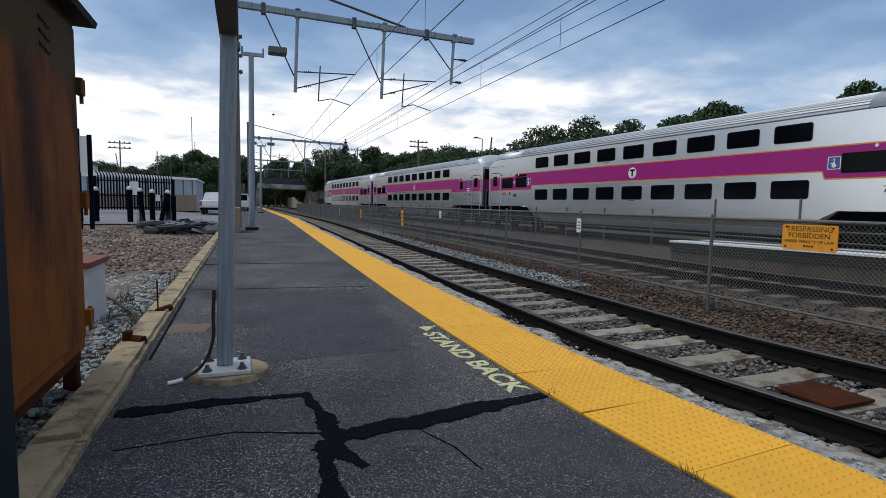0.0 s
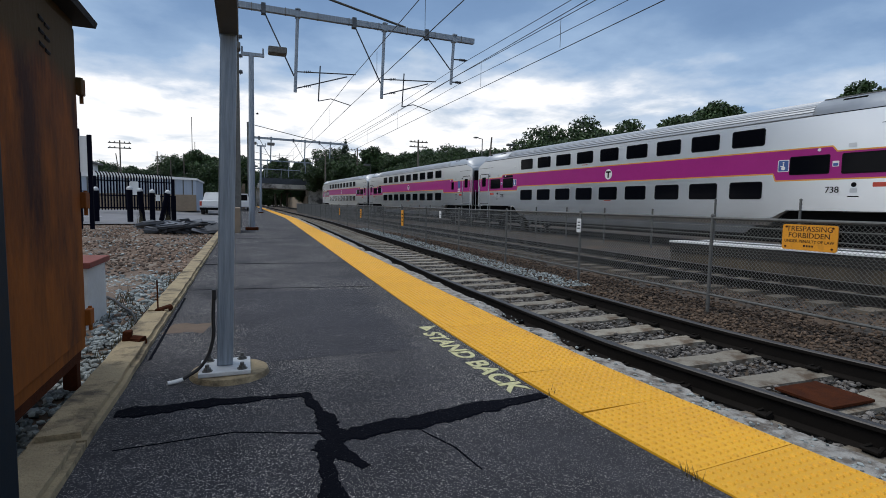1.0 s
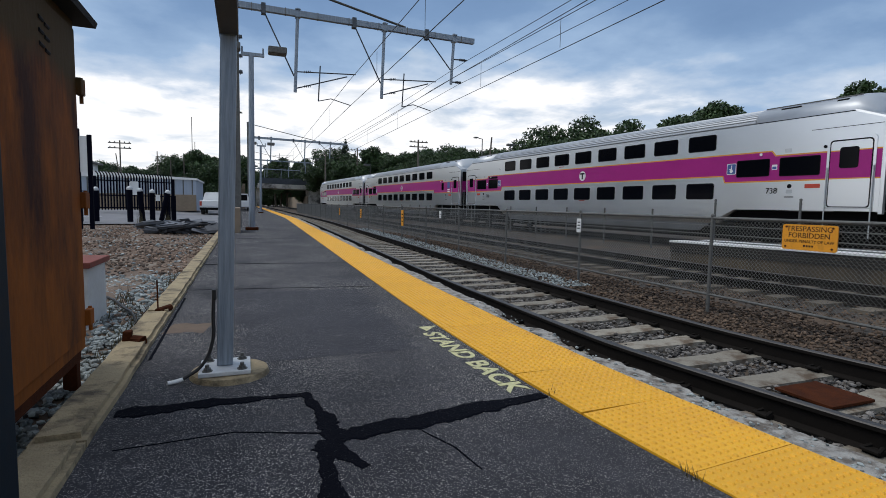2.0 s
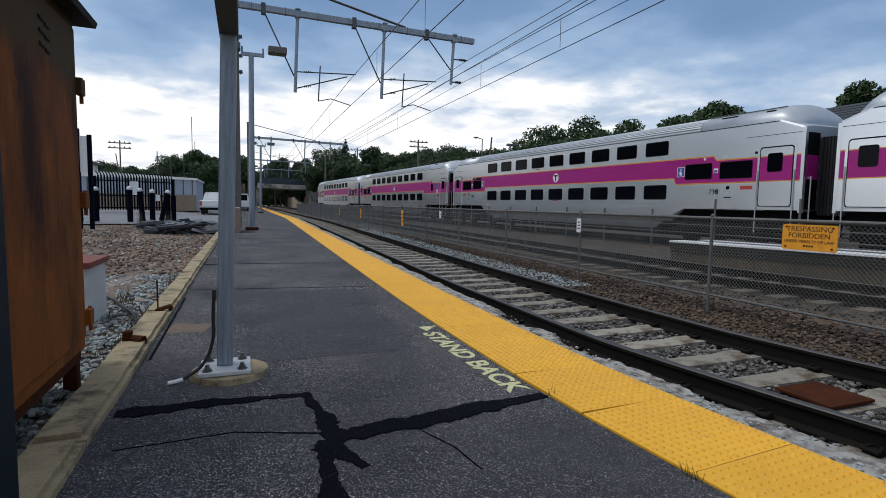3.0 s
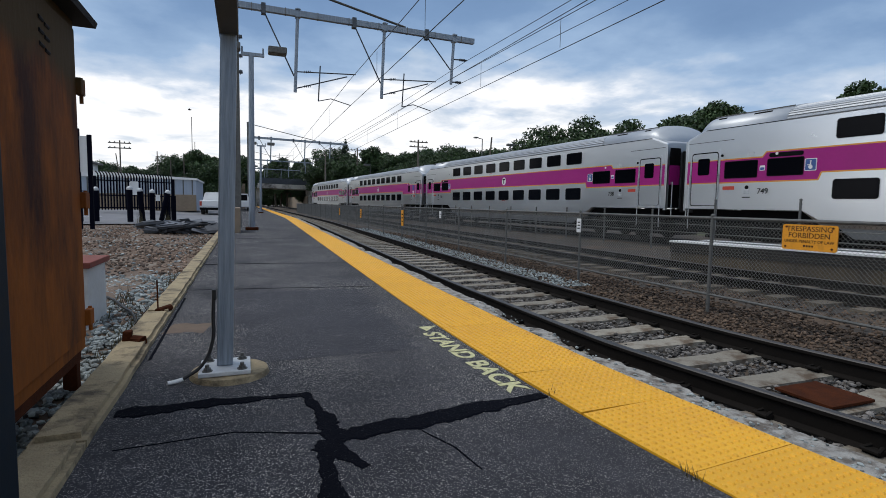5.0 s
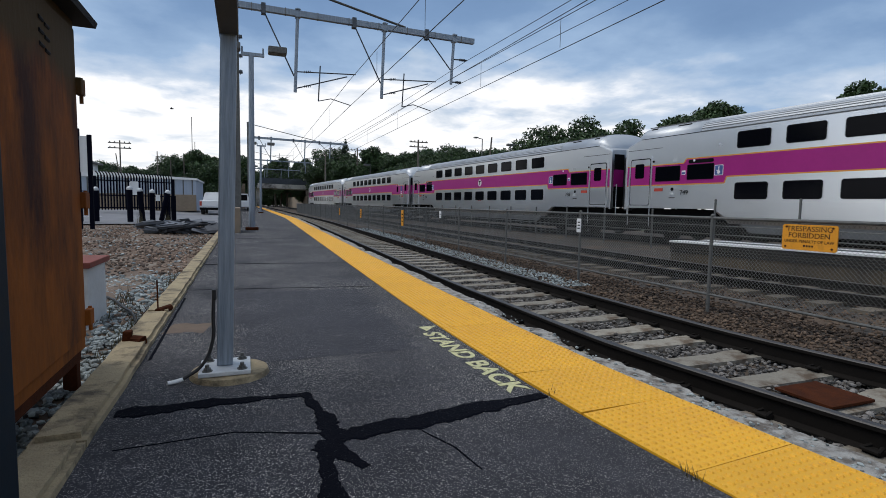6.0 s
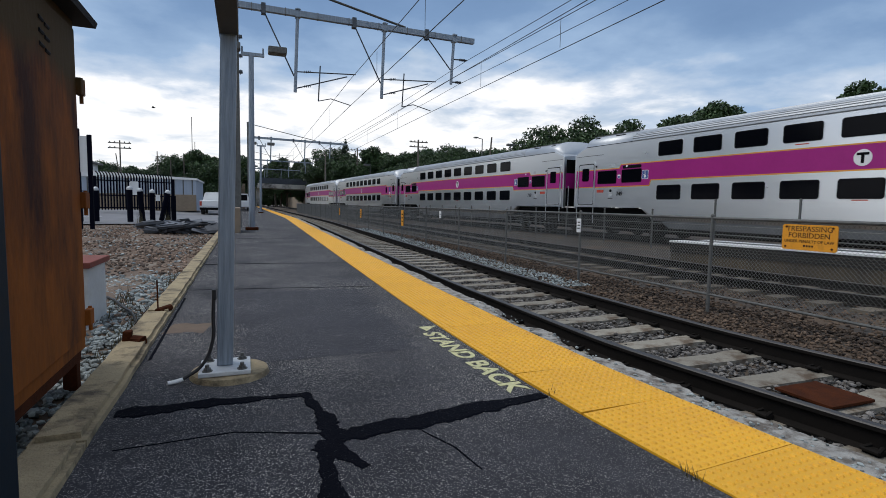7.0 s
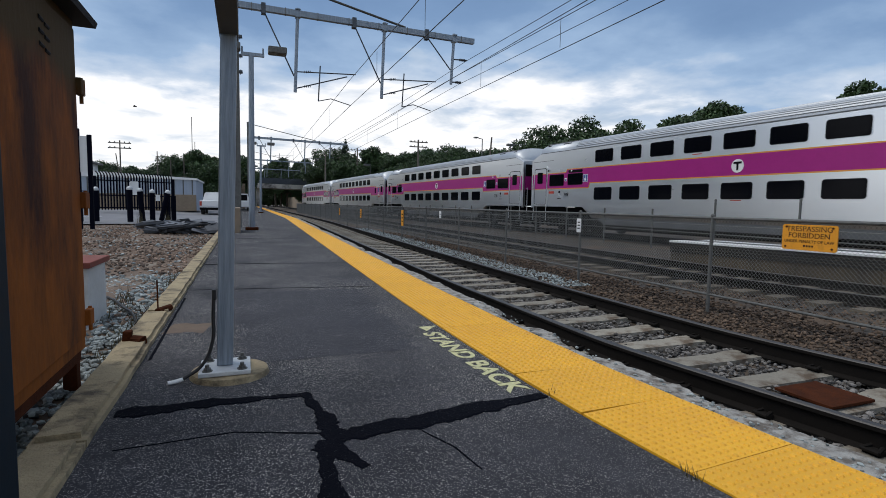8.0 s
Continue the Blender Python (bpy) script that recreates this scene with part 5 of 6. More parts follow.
for k in range(12):
    bm = bmesh.new()
    box(bm, 0.06, 0.30, -1.5 * k - 1.49, -1.5 * k, -0.6, -0.02, 0.015)
    part("wall_panel", bm, FARSLAB, fp, "tan stained concrete panel")
bm = bmesh.new()
box(bm, 0.09, 2.2, -18, -0.05, -0.3, 0.10)
part("slab", bm, FARSLAB, fp)
for z in (-0.14, -0.075, -0.01, 0.055):
    bm = bmesh.new()
    box(bm, 0.03, 0.2, -18, 0.0, z, z + 0.055, 0.006)
    part("fascia_board", bm, FASCIA, fp, "dark timber fascia board")
bm = bmesh.new()
box(bm, 0.0, 0.55, -18, 0.02, 0.112, 0.155, 0.006)
part("white_edge", bm, WHITE, fp, "white painted edge slab")
bm = bmesh.new()
box(bm, 0.55, 2.1, -18, 0.0, 0.10, 0.135)
part("walkway", bm, PATCH, fp, "grey walkway")
bm = bmesh.new()
box(bm, 1.25, 1.55, -18, -0.1, 0.136, 0.146)
part("white_line", bm, WHITE, fp, "worn white line")
lf = thing("low_fence", "low galvanised post-and-rail fence before the outer track", "fence")
LPOST = fence_post_mesh(1.25, 0.028)
for k in range(16):
    y = 6.3 + 2.42 * k
    child("fence_post", LPOST, lf, (12.4, y, -0.3 if y > 11.4 else 0.0))
for z in (0.28, 0.52):
    bm = bmesh.new()
    tube(bm, (12.4, -4, z + 0.02), (12.4, 45, z), 0.014, n=6)
    part("rail", bm, GALV2, lf)


# ---- overhead line structures ----
def gantry(dx, y, x0, x1, z0, z1, drops, label):
    g_ = thing("catenary_gantry", label, "catenary gantry", "catenary gantries")
    bm = bmesh.new()
    mx = x0 - 0.45
    prof = [(-0.14, -0.13), (0.14, -0.13), (0.14, -0.115), (0.012, -0.115), (0.012, 0.115), (0.14, 0.115), (0.14, 0.13), (-0.14, 0.13), (-0.14, 0.115), (-0.012, 0.115), (-0.012, -0.115), (-0.14, -0.115)]
    lo, hi = [[bm.verts.new((mx + a, y + b, zz)) for a, b in prof] for zz in (-0.05, z0 + 1.6)]
    bm.faces.new(lo), bm.faces.new(hi)
    for i in range(12):
        bm.faces.new((lo[i], lo[(i + 1) % 12], hi[(i + 1) % 12], hi[i]))
    bmesh.ops.recalc_face_normals(bm, faces=bm.faces)
    part("mast", bm, GALV2, g_, "galvanised wide-flange mast")
    for zz in (5.9, 6.5, 7.2):
        bm = bmesh.new()
        tube(bm, (mx + 0.14, y - 0.1, zz), (mx + 0.26, y - 0.1, zz + 0.02), 0.07, n=10)
        tube(bm, (mx + 0.17, y - 0.1, zz), (mx + 0.19, y - 0.1, zz), 0.10, n=10)
        part("insulator", bm, BRIDGED, g_, "dark insulator")
    bm = bmesh.new()
    bar(bm, (mx, y, z0), (x1, y, z1), 0.20, 0.22)
    beam = part("beam", bm, GALV, g_, "long galvanised box beam")
    bm = bmesh.new()
    n = 8
    for i in range(n):
        f = (i + 0.5) / n
        xx, zz = mx + (x1 - mx) * f, z0 + (z1 - z0) * f
        box(bm, xx - 0.012, xx + 0.012, y - 0.108, y + 0.108, zz - 0.125, zz + 0.13)
    part("clamp", bm, GALV2, beam)
    bm = bmesh.new()
    for off in (-0.05, 0.05):
        tube(bm, (mx, y + off, z0 + 1.45), (x0 + (x1 - x0) * 0.665, y + off, z0 + (z1 - z0) * 0.665 + 0.14), 0.03, n=8)
    part("stay", bm, GALV2, g_, "sloping stay tube")
    for xa, zb, reach in drops:
        f = (xa - x0) / (x1 - x0)
        zt = z0 + (z1 - z0) * f
        bm = bmesh.new()
        tube(bm, (xa, y, zt + 0.2), (xa - 0.12, y, zb), 0.065, n=10)
        for zz in (zt + 0.14, zt - 0.14):
            box(bm, xa - 0.10, xa + 0.10, y - 0.14, y + 0.14, zz - 0.02, zz + 0.02)
        d = part("drop_tube", bm, GALV, g_, "vertical drop tube")
        bm = bmesh.new()
        tube(bm, (xa - 1.28, y, zt - 0.05), (xa - 0.16, y, zb + 0.62), 0.028, n=8)
        box(bm, xa - 1.36, xa - 1.20, y - 0.13, y + 0.13, zt - 0.2, zt + 0.2)
        part("brace", bm, BRIDGED, d, "dark diagonal brace")
        if reach:
            bm = bmesh.new()
            xb = xa - 0.06
            tube(bm, (xb, y, zb + 0.80), (xb + 2.35, y, zb + 0.92), 0.024, n=8)
            tube(bm, (xb, y, zb + 0.16), (xb + 2.0, y, zb + 0.80), 0.024, n=8)
            tube(bm, (xb + 0.92, y, zb + 1.12), (xb + 0.84, y, zb - 0.28), 0.026, n=8)
            tube(bm, (xb + 0.84, y, zb - 0.27), (xb + 1.34, y, zb - 0.14), 0.018, n=6)
            tube(bm, (xb + 1.34, y, zb - 0.14), (xb + 2.14, y, zb - 0.34), 0.018, n=6)
            arm = part("cantilever", bm, COPPER, d, "dark registration cantilever")
            bm = bmesh.new()
            for zz, x_ in ((zb + 0.82, xb + 0.3), (zb + 0.26, xb + 0.3)):
                for k in range(4):
                    tube(bm, (x_ + 0.07 * k, y, zz + 0.01 * k), (x_ + 0.07 * k + 0.025, y, zz + 0.01 * k), 0.05, n=8)
            part("insulator", bm, BRIDGED, arm)
        else:
            bm = bmesh.new()
            for zz, l in ((zb + 1.08, 0.62), (zb + 0.1, 0.25)):
                tube(bm, (xa - 0.05, y, zz), (xa + l, y, zz + 0.02), 0.03, n=8)
                for k in range(4):
                    tube(bm, (xa + l * 0.45 + 0.07 * k, y, zz + 0.01), (xa + l * 0.45 + 0.07 * k + 0.03, y, zz + 0.01), 0.06, n=8)
            part("feeder_arm", bm, COPPER, d, "feeder arm with insulators")
    return g_


gantry(0, 22.0, 0.23, 9.65, 8.42, 8.22, ((2.10, 5.35, 1), (5.60, 5.40, 1), (8.72, 6.28, 0)), "galvanised catenary gantry over the tracks")
gantry(0, 62.0, 1.04, 11.3, 8.05, 7.80, ((2.98, 5.3, 1), (6.64, 5.2, 1), (9.49, 6.1, 0)), "distant galvanised catenary gantry over the tracks")
gantry(0, 102.0, 2.1, 12.5, 8.6, 8.4, ((4.2, 5.6, 1), (8.0, 5.6, 1), (11.0, 6.4, 0)), "far galvanised catenary gantry over the tracks")
gantry(0, 142.0, 3.2, 14.0, 9.4, 9.2, ((5.2, 6.2, 1), (9.2, 6.2, 1)), "far galvanised catenary gantry over the tracks")

# contact wires, messengers with droppers, feeders
ov = thing("overhead_wires", "dark overhead contact wires with droppers", "overhead wires")


def run_wire(name, x, z, sag, r, far=170.0, near=-30.0, drift=0.012):
    """A wire that hangs between the gantries."""
    pts = []
    supports = [near + 8, 22.0, 62.0, 102.0, 142.0, far + 10]
    y = near
    while y <= far:
        f = 0.0
        for a, b in zip(supports, supports[1:]):
            if a <= y <= b:
                u = (y - a) / (b - a)
                f = 4 * u * (1 - u)
        pts.append((x + drift * (y - 22), y, z - sag * f + 0.004 * (y - 22)))
        y += 2.0
    bm = bmesh.new()
    for a, b in zip(pts, pts[1:]):
        tube(bm, a, b, r, n=5)
    part(name, bm, COPPER, ov)


run_wire("contact_wire", 4.17, 5.00, 0.03, 0.011)
run_wire("messenger_wire", 4.12, 6.00, 0.12, 0.011)
run_wire("contact_wire", 7.83, 5.09, 0.03, 0.011)
run_wire("messenger_wire", 7.82, 6.02, 0.12, 0.011)
run_wire("feeder_wire", 8.95, 6.72, 0.12, 0.012, drift=-0.006)
run_wire("feeder_wire", 9.35, 7.38, 0.15, 0.012, drift=-0.006)
run_wire("feeder_wire", 8.95, 6.30, 0.15, 0.010, drift=-0.006)
for x, za, zb in ((4.14, 5.0, 5.95), (7.82, 5.09, 5.98)):
    for y in (5.5, 12.0, 17.0, 28.0, 36.0, 44.0, 52.0):
        bm = bmesh.new()
        xx = x + 0.012 * (y - 22)
        tube(bm, (xx, y, za), (xx, y, zb - 0.08), 0.007, n=5)
        part("dropper", bm, COPPER, ov)


# ---- trees ----
def leaf_cloud(rng, blobs, n, size, verts, faces):
    """Small pointed leaves in clumps: each blob is (centre, radii)."""
    w = np.array([b[1][0] * b[1][1] * b[1][2] for b in blobs]) ** 0.67
    w /= w.sum()
    pick = rng.choice(len(blobs), n, p=w)
    for i in pick:
        c, r = blobs[i]
        d = rng.normal(size=3)
        d /= np.linalg.norm(d)
        p = np.array(c) + d * np.array(r) * rng.uniform(0.45, 1.05)
        a, b = rng.normal(size=3), rng.normal(size=3)
        a /= np.linalg.norm(a)
        b -= a * (a @ b)
        b /= np.linalg.norm(b)
        s = size * rng.uniform(0.6, 1.4)
        k = len(verts)
        verts += [tuple(p - a * s), tuple(p + b * s * 0.5), tuple(p + a * s), tuple(p - b * s * 0.5)]
        faces.append((k, k + 1, k + 2, k + 3))


def make_tree(seed, h, spread, n=30000, leaf=0.17, conifer=False, sparse=1.0):
    rng = np.random.default_rng(seed)
    bm = bmesh.new()
    tr = h * (0.85 if conifer else 0.55)
    tube(bm, (0, 0, -0.5), (0.1 * spread, 0, tr), 0.03 * h * 0.7, 0.008 * h, 9)
    blobs = []
    if conifer:
        for k in range(26):
            f = k / 25
            z = h * (0.16 + 0.84 * f)
            rr = spread * (1 - f) * rng.uniform(0.8, 1.15) + 0.12
            for m in range(5):
                a = rng.uniform(0, 6.283)
                blobs.append(((rr * 0.55 * math.cos(a), rr * 0.55 * math.sin(a), z), (rr * 0.5, rr * 0.5, h * 0.022)))
    else:
        for k in range(13):
            a, f = rng.uniform(0, 6.283), rng.uniform(0.25, 0.95)
            p0 = (0.05 * spread, 0, tr * rng.uniform(0.45, 1.0))
            rad = spread * math.sqrt(max(0.05, 1 - (2 * f - 0.9) ** 2)) * rng.uniform(0.35, 0.85)
            p1 = (rad * math.cos(a), rad * math.sin(a), h * (0.22 + 0.68 * f))
            tube(bm, p0, p1, 0.010 * h, 0.003 * h, 6)
            for m in range(4):
                q = np.array(p1) + rng.normal(size=3) * np.array((0.2, 0.2, 0.12)) * spread
                r = spread * rng.uniform(0.16, 0.36)
                blobs.append((tuple(q), (r, r, r * 0.8)))
    me_t = shared("trunk", bm, BARK)
    verts, faces = [], []
    leaf_cloud(rng, blobs, int(n * sparse), leaf, verts, faces)
    me = bpy.data.meshes.new("crown")
    me.from_pydata(verts, [], faces)
    me.materials.append(PINE if conifer else LEAF)
    return me_t, me


KINDS = [  # four round crowns, a conifer, a thin crown
    make_tree(101, 10, 4.6), make_tree(102, 10, 4.0), make_tree(103, 10, 5.2), make_tree(104, 10, 3.6), make_tree(105, 10, 2.6, 8000, 0.16, True), make_tree(106, 10, 4.2, sparse=0.45)]


def tree(kind, x, y, h, turn, label, name="tree", z=-0.6):
    t_ = tagged(new(name), label, "tree", "trees behind the tracks" if x > 8 else "trees behind the lot")
    t_.location = (x, y, z)
    t_.rotation_euler = (0, 0, radians(turn))
    s = h / 10
    t_.scale = (s, s, s)
    for nm, me in zip(("trunk", "crown"), KINDS[kind]):
        o = new(nm, me)
        o.parent = t_
    return t_


rng = random.Random(5)
LT = "dark green leafy tree with a full uneven crown"
# behind the train: low row far off, a high clump, single crowns near the end
for k in range(17):
    x = 17 + 1.55 * k + rng.uniform(-1, 1)
    tree(rng.choice((0, 1, 2, 3)), x, 108 - 1.7 * k + rng.uniform(-5, 5), 11.5 + rng.uniform(-1.3, 1.3), rng.uniform(0, 360), LT)
for k in range(12):
    tree(rng.choice((0, 1, 2, 3)), 27 + 1.5 * k + rng.uniform(-1, 1), 84 - 1.2 * k + rng.uniform(-3, 3), 9.5 + rng.uniform(-1, 1), rng.uniform(0, 360), LT)
for x, y, h in ((40.2, 66, 11.6), (44.5, 69, 13.4), (47.5, 67, 14.6), (51, 70, 15.2), (55, 69, 15.0), (59, 68, 14.4), (62, 69, 13.8), (34, 62, 9), (38, 58, 10), (44, 58, 10.5), (49, 60, 11), (54, 62, 11)):
    tree(rng.choice((0, 1, 2)), x, y, h, rng.uniform(0, 360), LT)
for x, y, h, k_ in ((65, 70, 13.8, 5), (69.5, 70, 17.0, 5), (72.5, 70, 20.2, 3), (76, 71, 19.2, 1), (67.5, 69, 13.0, 5), (88.5, 50, 21.5, 3), (91, 51, 19.5, 1)):
    tree(k_, x, y, h, rng.uniform(0, 360), LT)
tree(4, 20.2, 112, 14.8, 20, "tall dark conifer with a pointed top", "conifer")
tree(4, 23.5, 118, 13.0, 80, "tall dark conifer with a pointed top", "conifer")
for k in range(7):
    tree(rng.choice((0, 1, 3)), 9 + 1.6 * k, 165 + rng.uniform(-5, 5), 13 + rng.uniform(-1, 2), rng.uniform(0, 360), LT)
for k in range(9):
    tree(rng.choice((0, 1, 3)), 13.5 + 0.9 * k, 126 + rng.uniform(-3, 3), 5 + rng.uniform(-1, 1), rng.uniform(0, 360), "low green tree on the embankment")
for k in range(22):
    tree(rng.choice((0, 1, 2, 3)), -8 + 1.3 * k, 182 + rng.uniform(-6, 6), 8.5 + rng.uniform(-1, 2), rng.uniform(0, 360), LT, "tree", -2.6)
# behind the lot
for k in range(26):
    x = -34 + 1.25 * k + rng.uniform(-0.7, 0.7)
    tree(rng.choice((0, 1, 2, 3)), x, 92 + rng.uniform(-5, 9), 6.8 + rng.uniform(-1.3, 1.5), rng.uniform(0, 360), LT)
tree(5, -9.3, 84, 8.2, 40, "thin leafy tree with gaps in its crown")
tree(3, -3.9, 70, 7.8, 10, LT)
tree(1, -3.0, 62, 6.8, 120, LT)
tree(0, -1.6, 75, 8.2, 200, LT)

# unseen taller trees added left of view to darken reflections in the train's polished side
for k in range(18):
    a = radians(-21 - 1.45 * k)
    r_ = 82 - 0.6 * k + rng.uniform(-5, 5)
    tree(rng.choice((0, 1, 2, 3)), r_ * math.sin(a), r_ * math.cos(a), 14.5 + rng.uniform(-1.5, 2), rng.uniform(0, 360), LT)

# ---- road bridge ----
br = thing("road_bridge", "concrete road bridge over the tracks with a dark railing", "bridge")
tagged(br, kind="structure")
bm = bmesh.new()
bar(bm, (-30, 120, 4.95), (15.5, 120, 4.15), 9.0, 0.9)
part("deck", bm, BRIDGE, br, "stained concrete deck")
for i in range(24):
    xx = -28 + 1.9 * i
    zz = 5.4 - 0.0176 * (xx + 30)
    bm = bmesh.new()
    box(bm, xx - 0.04, xx + 0.04, 115.5, 115.6, zz, zz + 1.2)
    part("railing_post", bm, BRIDGED, br)
bm = bmesh.new()
for dz in (0.1, 0.35, 0.6, 0.85, 1.15):
    bar(bm, (-30, 115.55, 5.4 + dz), (15.5, 115.55, 4.6 + dz), 0.05, 0.10)
bar(bm, (-30, 115.62, 6.0), (15.5, 115.62, 5.2), 0.02, 1.0)
part("railing", bm, BRIDGED, br, "dark blue-grey railing")
for xa, xb in ((13.2, 18.5), (-12, -6)):
    bm = bmesh.new()
    box(bm, xa, xb, 115.6, 124.5, -0.7, 3.85, 0.05)
    part("abutment", bm, BRIDGE, br, "pale concrete abutment")
bm = bmesh.new()
box(bm, 2.6, 3.5, 117, 123, -0.7, 4.2, 0.05)
part("pier", bm, BRIDGE, br, "concrete pier")
bm = bmesh.new()
for k in range(9):
    xx = -24 + 4.5 * k
    tube(bm, (xx, 124, 4.0), (xx, 124, 4.7), 0.15, n=8)
part("girder", bm, BRIDGED, br)
# retaining wall under the bank beside the outer track
bm = bmesh.new()
box(bm, 12.9, 13.5, 118, 190, -0.7, 2.4, 0.04)
tagged(link("wall_bank", bm, FARWALL), "tan stone retaining wall under the trees", "wall", kind="structure")

# ---- poles behind the tracks ----
def utility_pole(x, y, h, lean, arm, label, r=0.16):
    p = thing("utility_pole", label, "utility pole", "utility poles")
    bm = bmesh.new()
    tube(bm, (x, y, -0.6), (x + lean, y, h), r, r * 0.7, 9)
    part("pole", bm, WOODPOLE, p)
    if arm:
        for dz in (0.35, 1.0)[:arm]:
            bm = bmesh.new()
            bar(bm, (x + lean - 1.3, y - 0.15, h - dz), (x + lean + 1.3, y - 0.15, h - dz), 0.12, 0.13)
            a_ = part("crossarm", bm, WOODPOLE, p)
            bm = bmesh.new()
            for k in (-1.1, -0.55, 0.55, 1.1):
                tube(bm, (x + lean + k, y - 0.15, h - dz), (x + lean + k, y - 0.15, h - dz + 0.22), 0.06, n=7)
            part("insulator", bm, GALV2, a_)
    return p


utility_pole(22.6, 70, 9.9, 0.1, 2, "pale wooden utility pole with two crossarms")
utility_pole(33.0, 70, 10.9, 0.9, 0, "leaning grey utility pole")
utility_pole(12.9, 90, 9.2, 0.0, 0, "thin grey pole behind the tracks")
utility_pole(19.5, 96, 11.0, 0.0, 1, "grey utility pole behind the tracks")
utility_pole(-15.0, 80, 8.7, 0.0, 2, "grey utility pole with crossarms behind the lot", 0.11)
utility_pole(-6.1, 80, 9.0, 0.0, 0, "thin dark mast behind the lot", 0.06)
utility_pole(-6.6, 82, 12.6, 0.0, 0, "thin dark mast behind the lot", 0.06)
utility_pole(-10.7, 80, 7.5, 0.0, 0, "thin pale mast behind the lot", 0.08)
utility_pole(-7.5, 80, 7.4, 0.0, 0, "thin pale mast behind the lot", 0.08)
utility_pole(-9.1, 80, 6.4, 0.0, 0, "thin pale mast behind the lot", 0.08)
utility_pole(-14.6, 80, 7.0, -0.9, 0, "slanting brace pole behind the lot", 0.08)


def street_light(x, y, h, reach, w=0.55):
    s_ = thing("street_light", "grey street light with a flat head behind the tracks", "street light", "street lights")
    bm = bmesh.new()
    tube(bm, (x, y, -0.6), (x, y, h), 0.10, 0.07, 8)
    tube(bm, (x, y, h - 0.05), (x + reach, y, h + 0.15), 0.05, n=7)
    part("pole", bm, GALV2, s_)
    bm = bmesh.new()
    box(bm, x + reach - w, x + reach + w, y - 0.3, y + 0.3, h + 0.02, h + 0.06 + w * 0.5, 0.04)
    part("head", bm, GALV2, s_)


street_light(37.0, 70, 9.8, 0.0)
street_light(32.4, 70, 10.6, -1.0, 0.28)
street_light(21.0, 92, 7.6, -0.6)

# long station shed behind the outer track
sh = thing("station_shed", "long grey shed with a dark shingled roof behind the train", "building")
bm = bmesh.new()
box(bm, 24.0, 31.0, 3.0, 21.4, -0.6, 3.9)
part("wall", bm, GALV2, sh, "grey clapboard wall")
bm = bmesh.new()
pr = [(22.9, 3.75), (27.5, 6.15), (32.1, 3.75), (32.1, 3.55), (27.5, 5.95), (22.9, 3.55)]
loft(bm, pr, [2.2, 22.4], lambda y: 0)
bmesh.ops.recalc_face_normals(bm, faces=bm.faces)
roof = part("roof", bm, mat("dark_shingle", (0.055, 0.06, 0.07), (0.03, 0.033, 0.04), rough=0.9, scale=2, fine=25, bump=0.5), sh, "dark shingled roof")
for k in range(14):
    bm = bmesh.new()
    f = k / 14
    bar(bm, (22.9 + 4.6 * f, 2.2, 3.77 + 2.4 * f), (22.9 + 4.6 * f, 22.4, 3.77 + 2.4 * f), 0.05, 0.02)
    part("shingle_course", bm, BRIDGED, roof)
# pale house gable behind the train
hs = thing("house", "pale house with a grey gable roof among the trees", "house")
bm = bmesh.new()
box(bm, 28.5, 36.5, 84, 92, -0.6, 6.6)
part("wall", bm, WHITE, hs)
bm = bmesh.new()
pr = [(28.0, 6.5), (32.5, 9.0), (37.0, 6.5), (37.0, 6.3), (32.5, 8.8), (28.0, 6.3)]
loft(bm, pr, [83.5, 92.5], lambda y: 0)
bmesh.ops.recalc_face_normals(bm, faces=bm.faces)
part("roof", bm, GALV2, hs, "grey gable roof")

# ---- the lot behind the platform ----
bm = bmesh.new()
rows = []
for j in range(30):
    y = 25.5 + 3.2 * j
    z = -0.04 + 0.35 * min(1.0, j / 5)
    rows.append([bm.verts.new((x, y, z * f)) for x, f in ((-45, 1), (-20, 1), (-8, 1), (-3.4, 0.2), (-0.9, 0.1))])
for a, b in zip(rows, rows[1:]):
    for i in range(4):
        bm.faces.new((a[i], a[i + 1], b[i + 1], b[i]))
bmesh.ops.recalc_face_normals(bm, faces=bm.faces)
tagged(link("road", bm, ROADM), "grey asphalt station yard", "road", kind="structure")
bm = bmesh.new()
bar(bm, (-14, 28.5, 0.17), (-6.4, 29.6, 0.18), 0.16, 0.02)
tagged(link("road_line", bm, WHITE), "worn white line on the yard", "road marking", kind="structure")

# palisade gate with hooked tops
gate = thing("palisade_gate", "black steel palisade gate with hooked pickets", "gate")
NAVY = mat("navy_black_paint", (0.004, 0.005, 0.012), (0.002, 0.0025, 0.006), rough=0.8, scale=4, fine=40, bump=0.03, spec=0.04)


def gate_y(x):
    return 37.0 + 0.62 * (x + 8.3)


for k in range(27):
    x = -8.15 + 0.142 * k
    y = gate_y(x)
    bm = bmesh.new()
    bar(bm, (x, y, 0.36), (x, y, 2.45), 0.078, 0.058)
    bar(bm, (x, y, 2.45), (x - 0.03, y - 0.13, 2.60), 0.045, 0.045)
    bar(bm, (x - 0.03, y - 0.13, 2.60), (x - 0.06, y - 0.30, 2.66), 0.045, 0.045)
    part("picket", bm, NAVY, gate)
for zz in (0.5, 1.25, 2.15):
    bm = bmesh.new()
    bar(bm, (-8.25, gate_y(-8.25), zz), (-4.45, gate_y(-4.45), zz), 0.06, 0.07)
    part("gate_rail", bm, NAVY, gate)
